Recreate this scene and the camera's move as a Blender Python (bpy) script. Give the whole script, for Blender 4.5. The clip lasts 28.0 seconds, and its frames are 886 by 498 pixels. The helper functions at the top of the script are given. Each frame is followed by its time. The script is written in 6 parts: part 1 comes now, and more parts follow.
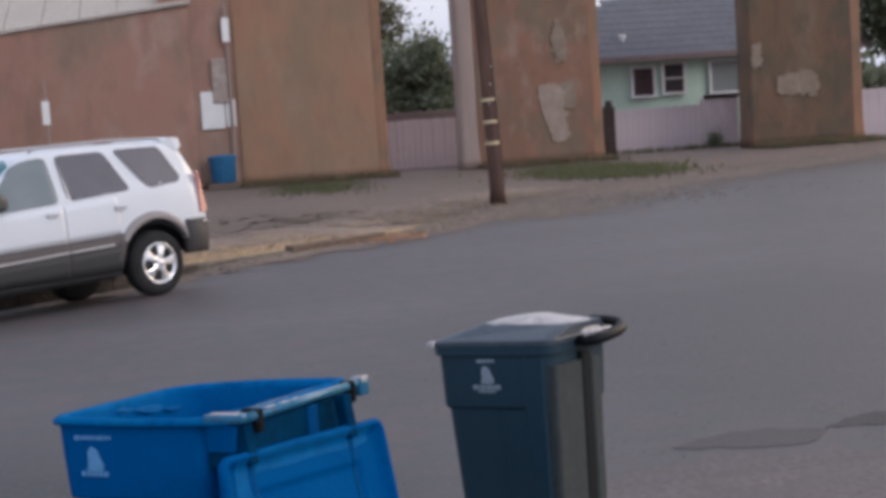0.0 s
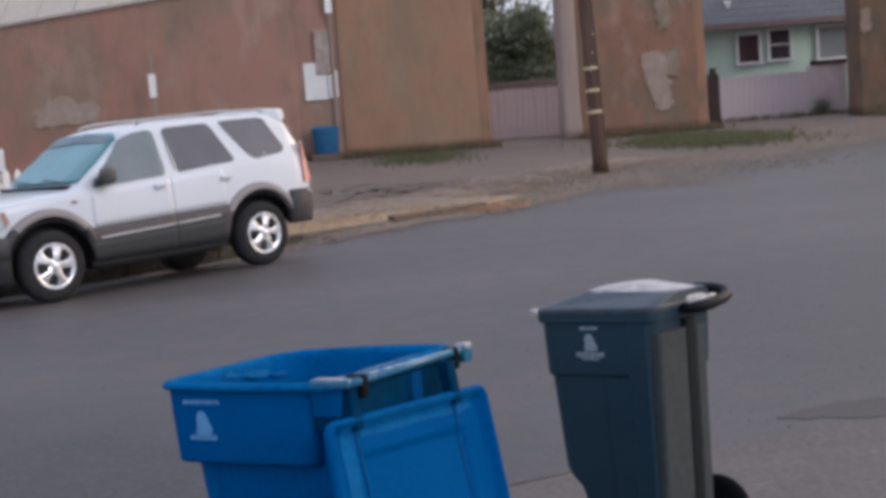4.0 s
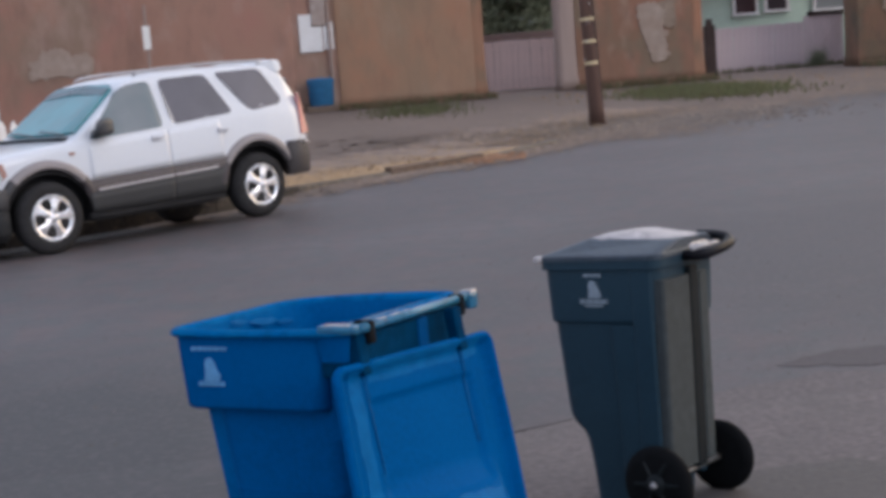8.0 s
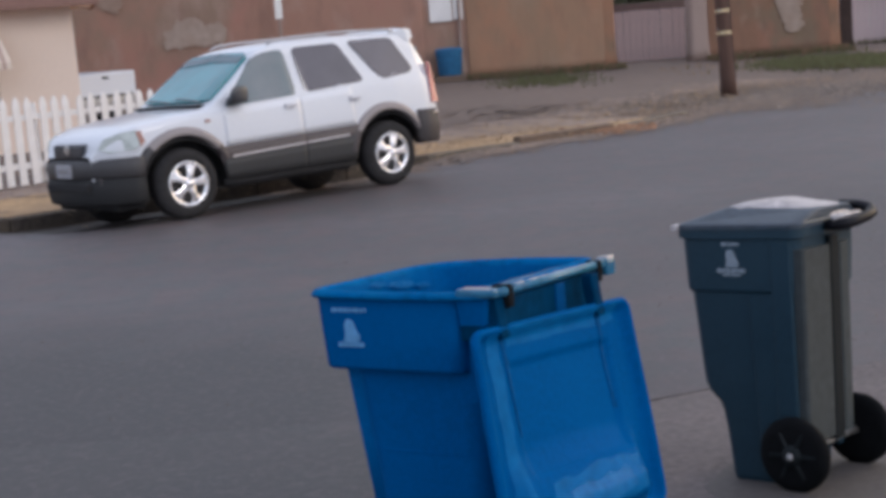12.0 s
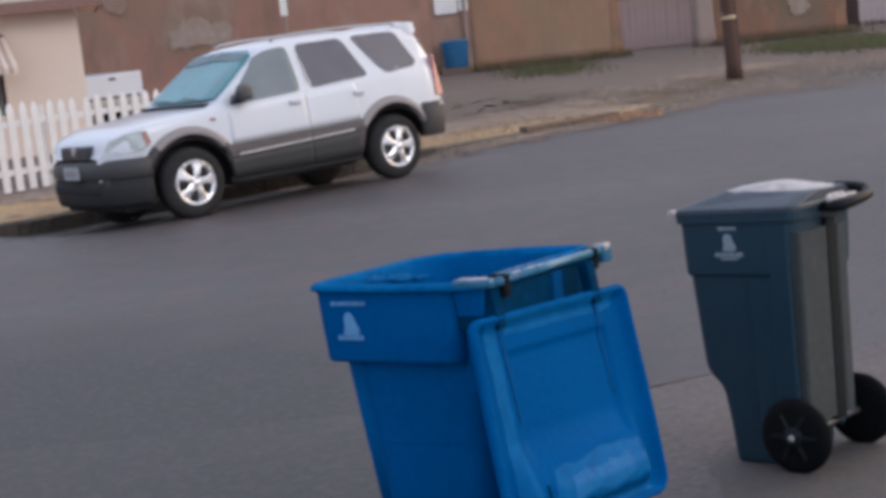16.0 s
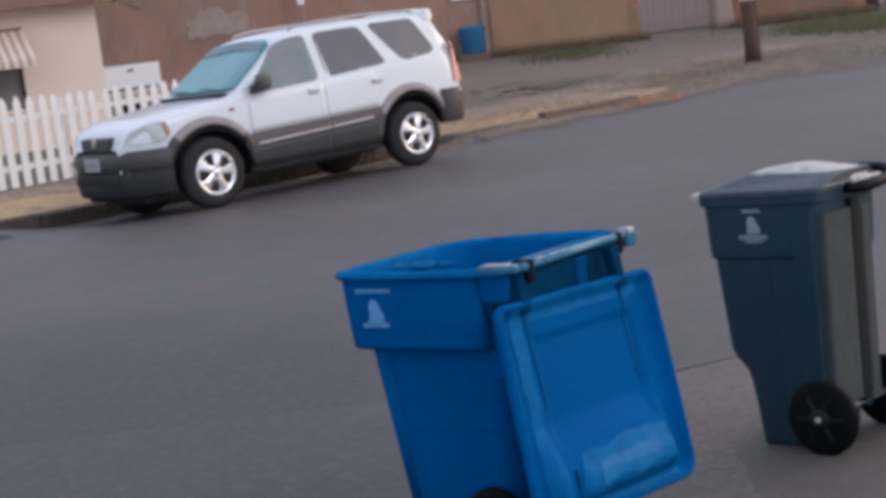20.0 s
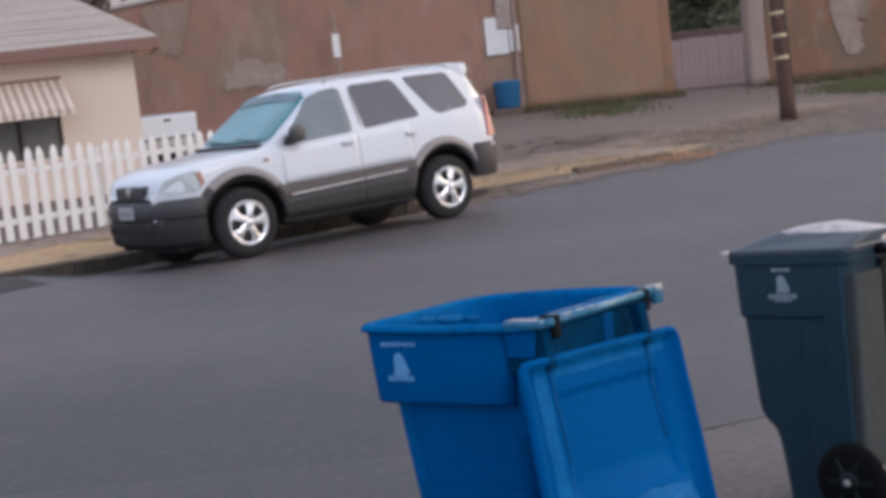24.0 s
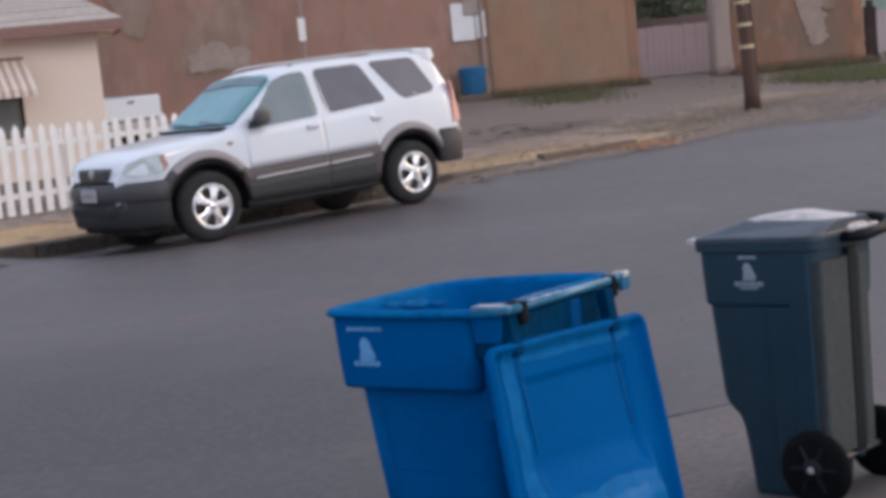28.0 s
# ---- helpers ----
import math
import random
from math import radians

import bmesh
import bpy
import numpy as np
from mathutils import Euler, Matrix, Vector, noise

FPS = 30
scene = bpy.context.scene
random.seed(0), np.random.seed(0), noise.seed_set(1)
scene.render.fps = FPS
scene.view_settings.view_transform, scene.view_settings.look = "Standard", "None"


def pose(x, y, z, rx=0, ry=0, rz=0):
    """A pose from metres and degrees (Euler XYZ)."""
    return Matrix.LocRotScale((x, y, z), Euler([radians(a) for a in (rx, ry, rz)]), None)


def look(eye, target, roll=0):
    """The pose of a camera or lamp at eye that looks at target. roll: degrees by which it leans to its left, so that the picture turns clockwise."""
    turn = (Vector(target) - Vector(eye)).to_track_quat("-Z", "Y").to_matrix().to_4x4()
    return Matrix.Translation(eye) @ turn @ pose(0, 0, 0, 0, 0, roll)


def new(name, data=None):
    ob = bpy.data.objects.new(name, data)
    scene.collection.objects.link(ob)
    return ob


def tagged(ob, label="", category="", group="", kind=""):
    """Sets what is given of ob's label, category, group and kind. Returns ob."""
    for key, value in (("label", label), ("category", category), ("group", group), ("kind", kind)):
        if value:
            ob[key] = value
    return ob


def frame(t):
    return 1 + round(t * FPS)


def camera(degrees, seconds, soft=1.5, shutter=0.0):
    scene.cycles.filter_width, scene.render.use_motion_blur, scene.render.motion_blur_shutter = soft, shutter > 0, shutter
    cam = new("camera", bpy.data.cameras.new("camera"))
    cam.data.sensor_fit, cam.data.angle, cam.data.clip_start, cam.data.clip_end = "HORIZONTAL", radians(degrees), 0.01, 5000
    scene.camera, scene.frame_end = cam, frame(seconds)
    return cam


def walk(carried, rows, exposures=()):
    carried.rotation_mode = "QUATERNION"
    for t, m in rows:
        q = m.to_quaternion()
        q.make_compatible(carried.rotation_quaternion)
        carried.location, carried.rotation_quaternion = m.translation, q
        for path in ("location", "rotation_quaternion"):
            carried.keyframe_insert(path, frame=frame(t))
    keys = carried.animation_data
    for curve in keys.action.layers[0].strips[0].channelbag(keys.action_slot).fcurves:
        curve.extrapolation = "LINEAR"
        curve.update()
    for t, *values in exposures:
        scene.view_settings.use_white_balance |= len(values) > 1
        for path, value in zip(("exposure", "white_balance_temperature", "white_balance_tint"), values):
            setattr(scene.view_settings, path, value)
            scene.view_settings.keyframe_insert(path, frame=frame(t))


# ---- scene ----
cam = camera(33.55, 28.0, soft=4.3)

# seconds, eye x, y, z, yaw to the left, pitch up, lean
PATH = [
    (0.0, 0.076, 0.044, 1.896, -9.33, -5.59, -3.86),
    (0.5, 0.080, 0.044, 1.893, -9.04, -6.10, -3.69),
    (1.0, 0.082, 0.038, 1.891, -8.98, -6.22, -3.88),
    (1.5, 0.078, 0.034, 1.890, -8.26, -6.72, -4.33),
    (2.0, 0.060, 0.027, 1.891, -6.42, -6.64, -4.30),
    (2.5, 0.054, 0.025, 1.896, -5.00, -6.26, -4.59),
    (4.5, 0.077, 0.044, 1.883, -5.43, -6.73, -4.39),
    (5.0, 0.079, 0.046, 1.882, -5.98, -7.34, -4.74),
    (5.5, 0.075, 0.039, 1.881, -6.15, -7.44, -4.70),
    (6.0, 0.073, 0.048, 1.879, -5.79, -7.58, -4.46),
    (6.5, 0.071, 0.052, 1.880, -5.95, -7.52, -4.19),
    (7.0, 0.062, 0.046, 1.880, -5.71, -7.50, -4.49),
    (7.5, 0.053, 0.037, 1.876, -5.99, -7.85, -4.10),
    (8.0, 0.034, 0.020, 1.874, -5.33, -8.31, -4.54),
    (8.5, 0.026, 0.011, 1.870, -4.82, -9.17, -4.61),
    (9.0, 0.014, 0.011, 1.866, -4.04, -9.37, -4.50),
    (9.5, -0.000, 0.006, 1.870, -1.60, -8.49, -5.25),
    (10.0, -0.001, -0.004, 1.870, -0.51, -8.82, -4.80),
    (10.5, -0.005, 0.005, 1.864, -0.55, -9.47, -4.55),
    (11.0, 0.000, 0.000, 1.870, 0.00, -9.47, -4.87),
    (11.5, -0.011, 0.003, 1.867, 0.15, -9.23, -4.63),
    (12.0, -0.011, -0.004, 1.863, -0.35, -9.06, -4.52),
    (12.5, 0.001, -0.015, 1.860, -0.78, -9.33, -4.65),
    (14.5, 0.020, -0.028, 1.859, -0.61, -10.22, -5.55),
    (15.0, 0.025, -0.036, 1.858, -0.68, -9.06, -5.84),
    (15.5, 0.039, -0.036, 1.858, -0.98, -9.09, -5.84),
    (16.0, 0.038, -0.041, 1.862, 0.18, -9.31, -6.10),
    (16.5, 0.040, -0.042, 1.863, 0.57, -9.08, -6.19),
    (17.0, 0.049, -0.038, 1.860, 0.61, -9.67, -6.25),
    (17.5, 0.051, -0.047, 1.861, 1.08, -9.69, -6.58),
    (18.0, 0.049, -0.045, 1.864, 0.95, -9.64, -7.00),
    (18.5, 0.039, -0.055, 1.866, 1.17, -9.47, -6.65),
    (19.0, 0.037, -0.038, 1.866, 0.78, -9.57, -6.85),
    (19.5, 0.032, -0.042, 1.866, 1.35, -9.59, -6.90),
    (20.0, 0.024, -0.040, 1.863, 1.00, -9.74, -7.00),
    (20.5, 0.033, -0.056, 1.867, 1.35, -9.44, -6.93),
    (21.0, 0.034, -0.054, 1.868, 1.58, -8.91, -6.89),
    (21.5, 0.038, -0.051, 1.867, 2.07, -8.89, -6.88),
    (23.5, 0.050, -0.026, 1.863, 2.14, -7.75, -6.60),
    (24.0, 0.043, -0.030, 1.862, 2.05, -7.54, -6.25),
    (24.5, 0.049, -0.016, 1.860, 2.01, -7.60, -6.37),
    (25.0, 0.050, -0.007, 1.863, 1.24, -7.54, -6.49),
    (25.5, 0.046, -0.002, 1.861, 1.31, -7.74, -6.32),
    (26.0, 0.042, -0.010, 1.862, 1.11, -7.83, -6.27),
    (26.5, 0.040, -0.006, 1.862, 0.98, -8.05, -6.06),
    (27.0, 0.034, -0.004, 1.858, 1.07, -7.95, -5.83),
    (27.5, 0.033, -0.007, 1.862, 0.92, -7.95, -6.07),
    (28.0, 0.032, -0.006, 1.856, 0.69, -8.23, -5.57),
]


def aim(x, y, z, yaw, pitch, lean):
    a, b = radians(yaw), radians(pitch)
    way = Vector((-math.sin(a) * math.cos(b), math.cos(a) * math.cos(b), math.sin(b)))
    return look((x, y, z), Vector((x, y, z)) + way * 10, lean)


walk(cam, [(r[0], aim(*r[1:])) for r in PATH], exposures=[(0.0, 0.53, 6380, 10), (5.0, 0.57, 6380, 10), (9.0, 0.60, 6380, 10), (12.0, 0.58, 6380, 10), (15.0, 0.54, 6380, 10), (16.0, 0.61, 6380, 10), (20.0, 0.63, 6380, 10), (28.0, 0.64, 6380, 10)])

# ---- world and sun: hazy dusk, light spread over the whole sky ----
world = bpy.data.worlds.new("dusk_sky")
scene.world = world
world.use_nodes = True
wn = world.node_tree.nodes
wl = world.node_tree.links
sky = wn.new("ShaderNodeTexSky")
sky.sky_type = "NISHITA"
sky.sun_disc = False
sky.sun_elevation = radians(22)
sky.sun_rotation = radians(62)
sky.dust_density = 6.0
sky.air_density = 1.6
haze = wn.new("ShaderNodeMixRGB")
haze.blend_type = "MIX"
haze.inputs[0].default_value = 0.72
haze.inputs[2].default_value = (4.0, 4.3, 5.4, 1)
wl.new(sky.outputs[0], haze.inputs[1])
wl.new(haze.outputs[0], wn["Background"].inputs[0])
wn["Background"].inputs[1].default_value = 0.15

sun = new("sun", bpy.data.lights.new("sun", "SUN"))
sun.data.energy = 0.6
sun.data.angle = radians(28)
sun.data.color = (1.0, 0.93, 0.88)
sun.matrix_world = look((26, -19, 20), (0, 10, 0))


# ---- materials ----
def material(name, colour, rough=0.8, metal=0.0, spread=0.12, grain=40.0, blot=2.0, bump=0.0, tint=None, spec=0.5, coat=0.0, stretch=(1, 1, 1), emit=None, detail=6.0):
    """A surface with fine grain and broad blotches; tint is the colour of the blotches."""
    m = bpy.data.materials.new(name)
    m.use_nodes = True
    n, l = m.node_tree.nodes, m.node_tree.links
    b = n["Principled BSDF"]
    b.inputs["Roughness"].default_value = rough
    b.inputs["Metallic"].default_value = metal
    b.inputs["Specular IOR Level"].default_value = spec
    b.inputs["Coat Weight"].default_value = coat
    b.inputs["Coat Roughness"].default_value = 0.08
    tc = n.new("ShaderNodeTexCoord")
    mp = n.new("ShaderNodeMapping")
    mp.inputs["Scale"].default_value = stretch
    l.new(tc.outputs["Object"], mp.inputs[0])
    fine = n.new("ShaderNodeTexNoise")
    fine.inputs["Scale"].default_value = grain
    fine.inputs["Detail"].default_value = detail
    broad = n.new("ShaderNodeTexNoise")
    broad.inputs["Scale"].default_value = blot
    broad.inputs["Detail"].default_value = 5.0
    l.new(mp.outputs[0], fine.inputs["Vector"])
    l.new(mp.outputs[0], broad.inputs["Vector"])
    dark = tuple(c * (1 - spread) for c in colour)
    lite = tuple(min(1, c * (1 + spread)) for c in colour)
    r1 = n.new("ShaderNodeValToRGB")
    r1.color_ramp.elements[0].position, r1.color_ramp.elements[1].position = 0.32, 0.68
    r1.color_ramp.elements[0].color, r1.color_ramp.elements[1].color = (*dark, 1), (*lite, 1)
    l.new(fine.outputs[0], r1.inputs[0])
    tone = tint or tuple(c * (1 - 1.3 * spread) for c in colour)
    r2 = n.new("ShaderNodeValToRGB")
    r2.color_ramp.elements[0].position, r2.color_ramp.elements[1].position = 0.38, 0.80
    r2.color_ramp.elements[0].color, r2.color_ramp.elements[1].color = (0, 0, 0, 1), (0.75, 0.75, 0.75, 1)
    l.new(broad.outputs[0], r2.inputs[0])
    mix = n.new("ShaderNodeMixRGB")
    mix.inputs[2].default_value = (*tone, 1)
    l.new(r2.outputs[0], mix.inputs[0])
    l.new(r1.outputs[0], mix.inputs[1])
    l.new(mix.outputs[0], b.inputs["Base Color"])
    if bump:
        bp = n.new("ShaderNodeBump")
        bp.inputs["Strength"].default_value = bump
        bp.inputs["Distance"].default_value = 0.01
        l.new(fine.outputs[0], bp.inputs["Height"])
        l.new(bp.outputs[0], b.inputs["Normal"])
    if emit:
        b.inputs["Emission Color"].default_value = (*emit[0], 1)
        b.inputs["Emission Strength"].default_value = emit[1]
    return m



def leafy(m):
    """Leaves let light through."""
    n, l = m.node_tree.nodes, m.node_tree.links
    b, out = n["Principled BSDF"], n["Material Output"]
    t = n.new("ShaderNodeBsdfTranslucent")
    x = n.new("ShaderNodeMixShader")
    x.inputs[0].default_value = 0.55
    l.new(b.inputs["Base Color"].links[0].from_socket, t.inputs[0])
    l.new(b.outputs[0], x.inputs[1])
    l.new(t.outputs[0], x.inputs[2])
    l.new(x.outputs[0], out.inputs[0])
    return m


M = {}


def street(name, base, pale, warm):
    """Asphalt: fine aggregate, hand-sized mottles, broad worn streaks along the street."""
    m = bpy.data.materials.new(name)
    m.use_nodes = True
    n, l = m.node_tree.nodes, m.node_tree.links
    b = n["Principled BSDF"]
    b.inputs["Roughness"].default_value = 0.62
    tc = n.new("ShaderNodeTexCoord")

    def layer(scale, detail, turn=0.0, stretch=(1, 1, 1)):
        mp = n.new("ShaderNodeMapping")
        mp.inputs["Rotation"].default_value = (0, 0, radians(turn))
        mp.inputs["Scale"].default_value = stretch
        t = n.new("ShaderNodeTexNoise")
        t.inputs["Scale"].default_value = scale
        t.inputs["Detail"].default_value = detail
        l.new(tc.outputs["Object"], mp.inputs[0])
        l.new(mp.outputs[0], t.inputs["Vector"])
        return t

    def blend(a, fac, colour, lo, hi, most):
        r = n.new("ShaderNodeMapRange")
        r.inputs["From Min"].default_value, r.inputs["From Max"].default_value = lo, hi
        r.inputs["To Max"].default_value = most
        l.new(fac, r.inputs["Value"])
        x = n.new("ShaderNodeMixRGB")
        l.new(r.outputs[0], x.inputs[0])
        if isinstance(a, tuple):
            x.inputs[1].default_value = (*a, 1)
        else:
            l.new(a, x.inputs[1])
        x.inputs[2].default_value = (*colour, 1)
        return x.outputs[0]

    fine, mid, warmth, streak, big = layer(55, 6), layer(5.5, 5), layer(2.3, 4), layer(0.55, 5, -47, (0.22, 1, 1)), layer(0.16, 3)
    c = blend(base, streak.outputs[0], pale, 0.42, 0.66, 0.9)
    c = blend(c, big.outputs[0], tuple(v * 0.74 for v in base), 0.45, 0.62, 0.7)
    c = blend(c, warmth.outputs[0], warm, 0.42, 0.66, 0.72)
    c = blend(c, layer(3.4, 5).outputs[0], (base[0] * 0.72, base[1] * 1.02, base[2] * 1.0), 0.44, 0.66, 0.72)
    # two broad darker areas, at the driveway and past the bins
    for at, size, dark, most in (((-2.6, 6.2), 4.4, (0.40, 0.47, 0.46), 0.92), ((5.2, 10.6), 4.6, (0.62, 0.66, 0.67), 0.8)):
        om = n.new("ShaderNodeMapping")
        om.inputs["Location"].default_value = (-at[0] / size, -at[1] / size, 0)
        om.inputs["Scale"].default_value = (1 / size, 1 / size, 1 / size)
        og = n.new("ShaderNodeTexGradient")
        og.gradient_type = "SPHERICAL"
        l.new(tc.outputs["Object"], om.inputs[0])
        l.new(om.outputs[0], og.inputs[0])
        oa = n.new("ShaderNodeMath")
        oa.operation = "MULTIPLY"
        l.new(og.outputs["Fac"], oa.inputs[0])
        l.new(layer(1.2, 4).outputs[0], oa.inputs[1])
        c = blend(c, oa.outputs[0], tuple(v * k for v, k in zip(base, dark)), 0.0, 0.24, most)
    c = blend(c, mid.outputs[0], tuple(v * 0.66 for v in base), 0.46, 0.74, 0.45)
    c = blend(c, layer(19, 4).outputs[0], (base[0] * 1.5, base[1] * 1.32, base[2] * 1.38), 0.50, 0.70, 0.5)
    c = blend(c, fine.outputs[0], tuple(v * 1.9 for v in base), 0.54, 0.76, 0.55)
    l.new(c, b.inputs["Base Color"])
    bp = n.new("ShaderNodeBump")
    bp.inputs["Strength"].default_value = 0.12
    bp.inputs["Distance"].default_value = 0.01
    l.new(fine.outputs[0], bp.inputs["Height"])
    l.new(bp.outputs[0], b.inputs["Normal"])
    return m




def weathered(name, base, tones, rough=0.92, bump=0.4):
    """A stained surface; each tone is colour, scale, upright stretch, low and high limit, most."""
    m = bpy.data.materials.new(name)
    m.use_nodes = True
    n, l = m.node_tree.nodes, m.node_tree.links
    b = n["Principled BSDF"]
    b.inputs["Roughness"].default_value = rough
    tc = n.new("ShaderNodeTexCoord")
    last = None
    for k, (colour, scale, tall, lo, hi, most) in enumerate(tones):
        mp = n.new("ShaderNodeMapping")
        mp.inputs["Location"].default_value = (k * 3.7, k * 1.9, k * 5.1)
        mp.inputs["Scale"].default_value = (1, 1, tall)
        t = n.new("ShaderNodeTexNoise")
        t.inputs["Scale"].default_value = scale
        t.inputs["Detail"].default_value = 7.0
        t.inputs["Roughness"].default_value = 0.62
        l.new(tc.outputs["Object"], mp.inputs[0])
        l.new(mp.outputs[0], t.inputs["Vector"])
        r = n.new("ShaderNodeMapRange")
        r.inputs["From Min"].default_value, r.inputs["From Max"].default_value = lo, hi
        r.inputs["To Max"].default_value = most
        l.new(t.outputs[0], r.inputs["Value"])
        x = n.new("ShaderNodeMixRGB")
        l.new(r.outputs[0], x.inputs[0])
        if last is None:
            x.inputs[1].default_value = (*base, 1)
        else:
            l.new(last, x.inputs[1])
        x.inputs[2].default_value = (*colour, 1)
        last = x.outputs[0]
    l.new(last, b.inputs["Base Color"])
    bp = n.new("ShaderNodeBump")
    bp.inputs["Strength"].default_value = bump
    bp.inputs["Distance"].default_value = 0.01
    l.new(t.outputs[0], bp.inputs["Height"])
    l.new(bp.outputs[0], b.inputs["Normal"])
    return m


M["asphalt"] = street("street_asphalt", (0.070, 0.060, 0.063), (0.096, 0.084, 0.088), (0.098, 0.068, 0.067))
M["asphalt_patch"] = material("asphalt_patch", (0.060, 0.053, 0.053), 0.9, spread=0.3, grain=70, blot=1.5, bump=0.4)
M["asphalt_hollow"] = material("worn_hollow_asphalt", (0.072, 0.062, 0.064), 0.85, spread=0.25, grain=60, blot=2.5, bump=0.2, tint=(0.086, 0.070, 0.070))
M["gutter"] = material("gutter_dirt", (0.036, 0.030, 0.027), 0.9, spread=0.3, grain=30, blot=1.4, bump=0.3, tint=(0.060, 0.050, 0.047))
# darker concrete tone for the shade painted round the bin wheels
M["stain"] = material("bin_shade", (0.071, 0.062, 0.059), 0.75, spread=0.25, grain=35, blot=2.2, bump=0.2, tint=(0.085, 0.073, 0.070))
M["concrete"] = material("concrete", (0.108, 0.089, 0.089), 0.8, spread=0.36, grain=28, blot=3.2, bump=0.3, tint=(0.088, 0.078, 0.076))
M["kerb"] = material("kerb_concrete", (0.15, 0.125, 0.10), 0.9, spread=0.25, grain=30, blot=1.5, bump=0.4, tint=(0.07, 0.055, 0.045))
M["dirt"] = material("dirt", (0.146, 0.106, 0.086), 0.95, spread=0.25, grain=18, blot=0.5, bump=0.4, tint=(0.112, 0.086, 0.072))
M["dry"] = material("dry_grass_soil", (0.41, 0.272, 0.145), 0.95, spread=0.3, grain=14, blot=0.7, bump=0.5, tint=(0.30, 0.205, 0.13))
M["walk"] = material("walk", (0.275, 0.210, 0.178), 0.92, spread=0.2, grain=25, blot=0.6, bump=0.3, tint=(0.225, 0.170, 0.142))
M["scrub"] = leafy(material("brown_scrub", (0.27, 0.185, 0.125), 0.9, spread=0.35, grain=8, blot=2, tint=(0.20, 0.15, 0.10)))
M["straw"] = material("straw", (0.38, 0.255, 0.14), 0.95, spread=0.35, grain=8, blot=2)
M["weed"] = leafy(material("weed", (0.150, 0.165, 0.085), 0.9, spread=0.35, grain=9, blot=2, tint=(0.16, 0.13, 0.08)))
M["leaf"] = leafy(material("leaf", (0.225, 0.245, 0.165), 0.8, spread=0.4, grain=6, blot=1.2, tint=(0.155, 0.17, 0.12)))
M["bark"] = material("bark", (0.11, 0.08, 0.06), 0.95, spread=0.3, grain=12, blot=2, bump=0.6, stretch=(1, 1, 0.2))
M["rust"] = weathered("rust_brown_wall", (0.32, 0.190, 0.120), [((0.36, 0.175, 0.105), 0.8, 0.6, 0.46, 0.66, 0.75), ((0.235, 0.168, 0.112), 0.6, 0.6, 0.47, 0.62, 0.75), ((0.38, 0.265, 0.19), 1.1, 0.35, 0.53, 0.70, 0.55), ((0.215, 0.130, 0.09), 2.6, 0.35, 0.5, 0.70, 0.5)])
M["rust_dark"] = weathered("dark_brown_wall", (0.345, 0.192, 0.140), [((0.355, 0.175, 0.135), 0.8, 0.7, 0.47, 0.66, 0.75), ((0.255, 0.178, 0.13), 0.5, 0.7, 0.46, 0.60, 0.85), ((0.42, 0.29, 0.235), 1.0, 0.5, 0.52, 0.70, 0.6), ((0.225, 0.132, 0.105), 2.4, 0.4, 0.5, 0.70, 0.6)])
M["rust_red"] = weathered("red_brown_wall", (0.225, 0.122, 0.078), [((0.30, 0.145, 0.098), 0.8, 0.7, 0.47, 0.66, 0.7), ((0.185, 0.135, 0.09), 0.7, 0.7, 0.47, 0.60, 0.85), ((0.36, 0.25, 0.19), 1.3, 0.6, 0.53, 0.70, 0.6), ((0.16, 0.10, 0.075), 2.6, 0.5, 0.5, 0.70, 0.6)])
# wall browns warmed for the light on the piers' right edges
M["lit_edge"] = weathered("lit_brown_edge", (0.30, 0.160, 0.098), [((0.36, 0.165, 0.095), 1.0, 0.4, 0.46, 0.64, 0.8), ((0.21, 0.14, 0.09), 1.2, 0.5, 0.46, 0.62, 0.85), ((0.18, 0.11, 0.075), 3.0, 0.4, 0.5, 0.70, 0.7)])
M["patch"] = material("buff_paint_patch", (0.37, 0.285, 0.235), 0.9, spread=0.12, grain=5, blot=2.2, tint=(0.31, 0.22, 0.17))
M["patch_stain"] = material("faded_stain", (0.32, 0.225, 0.175), 0.9, spread=0.12, grain=5, blot=2.2, tint=(0.29, 0.19, 0.145))
M["patch_pale"] = material("pale_paint_patch", (0.34, 0.262, 0.212), 0.9, spread=0.12, grain=5, blot=2.4, tint=(0.29, 0.20, 0.15))
M["grey_roof"] = material("grey_roof", (0.46, 0.39, 0.33), 0.85, spread=0.12, grain=9, blot=0.5, bump=0.2)
M["shingle"] = material("dark_shingle", (0.135, 0.132, 0.145), 0.9, spread=0.2, grain=8, blot=0.6, bump=0.4)
M["cream"] = material("cream_stucco", (0.80, 0.64, 0.525), 0.9, spread=0.06, grain=30, blot=0.6, bump=0.25)
M["mint"] = material("mint_siding", (0.55, 0.67, 0.56), 0.85, spread=0.06, grain=9, blot=0.7)
M["fascia"] = material("brown_fascia", (0.26, 0.145, 0.115), 0.8, spread=0.12, grain=12, blot=1)
M["fascia_red"] = material("red_brown_fascia", (0.22, 0.155, 0.14), 0.8, spread=0.15, grain=12, blot=1)
M["white_paint"] = material("white_paint", (0.78, 0.75, 0.73), 0.6, spread=0.05, grain=14, blot=1.2, tint=(0.62, 0.58, 0.55))
M["pinkish"] = material("weathered_pale_fence", (0.60, 0.485, 0.49), 0.9, spread=0.1, grain=4, blot=0.8, stretch=(1, 1, 0.3), tint=(0.45, 0.37, 0.38))
M["pole"] = material("pole_wood", (0.100, 0.054, 0.040), 0.9, spread=0.35, grain=10, blot=2, bump=0.6, stretch=(1, 1, 0.08))
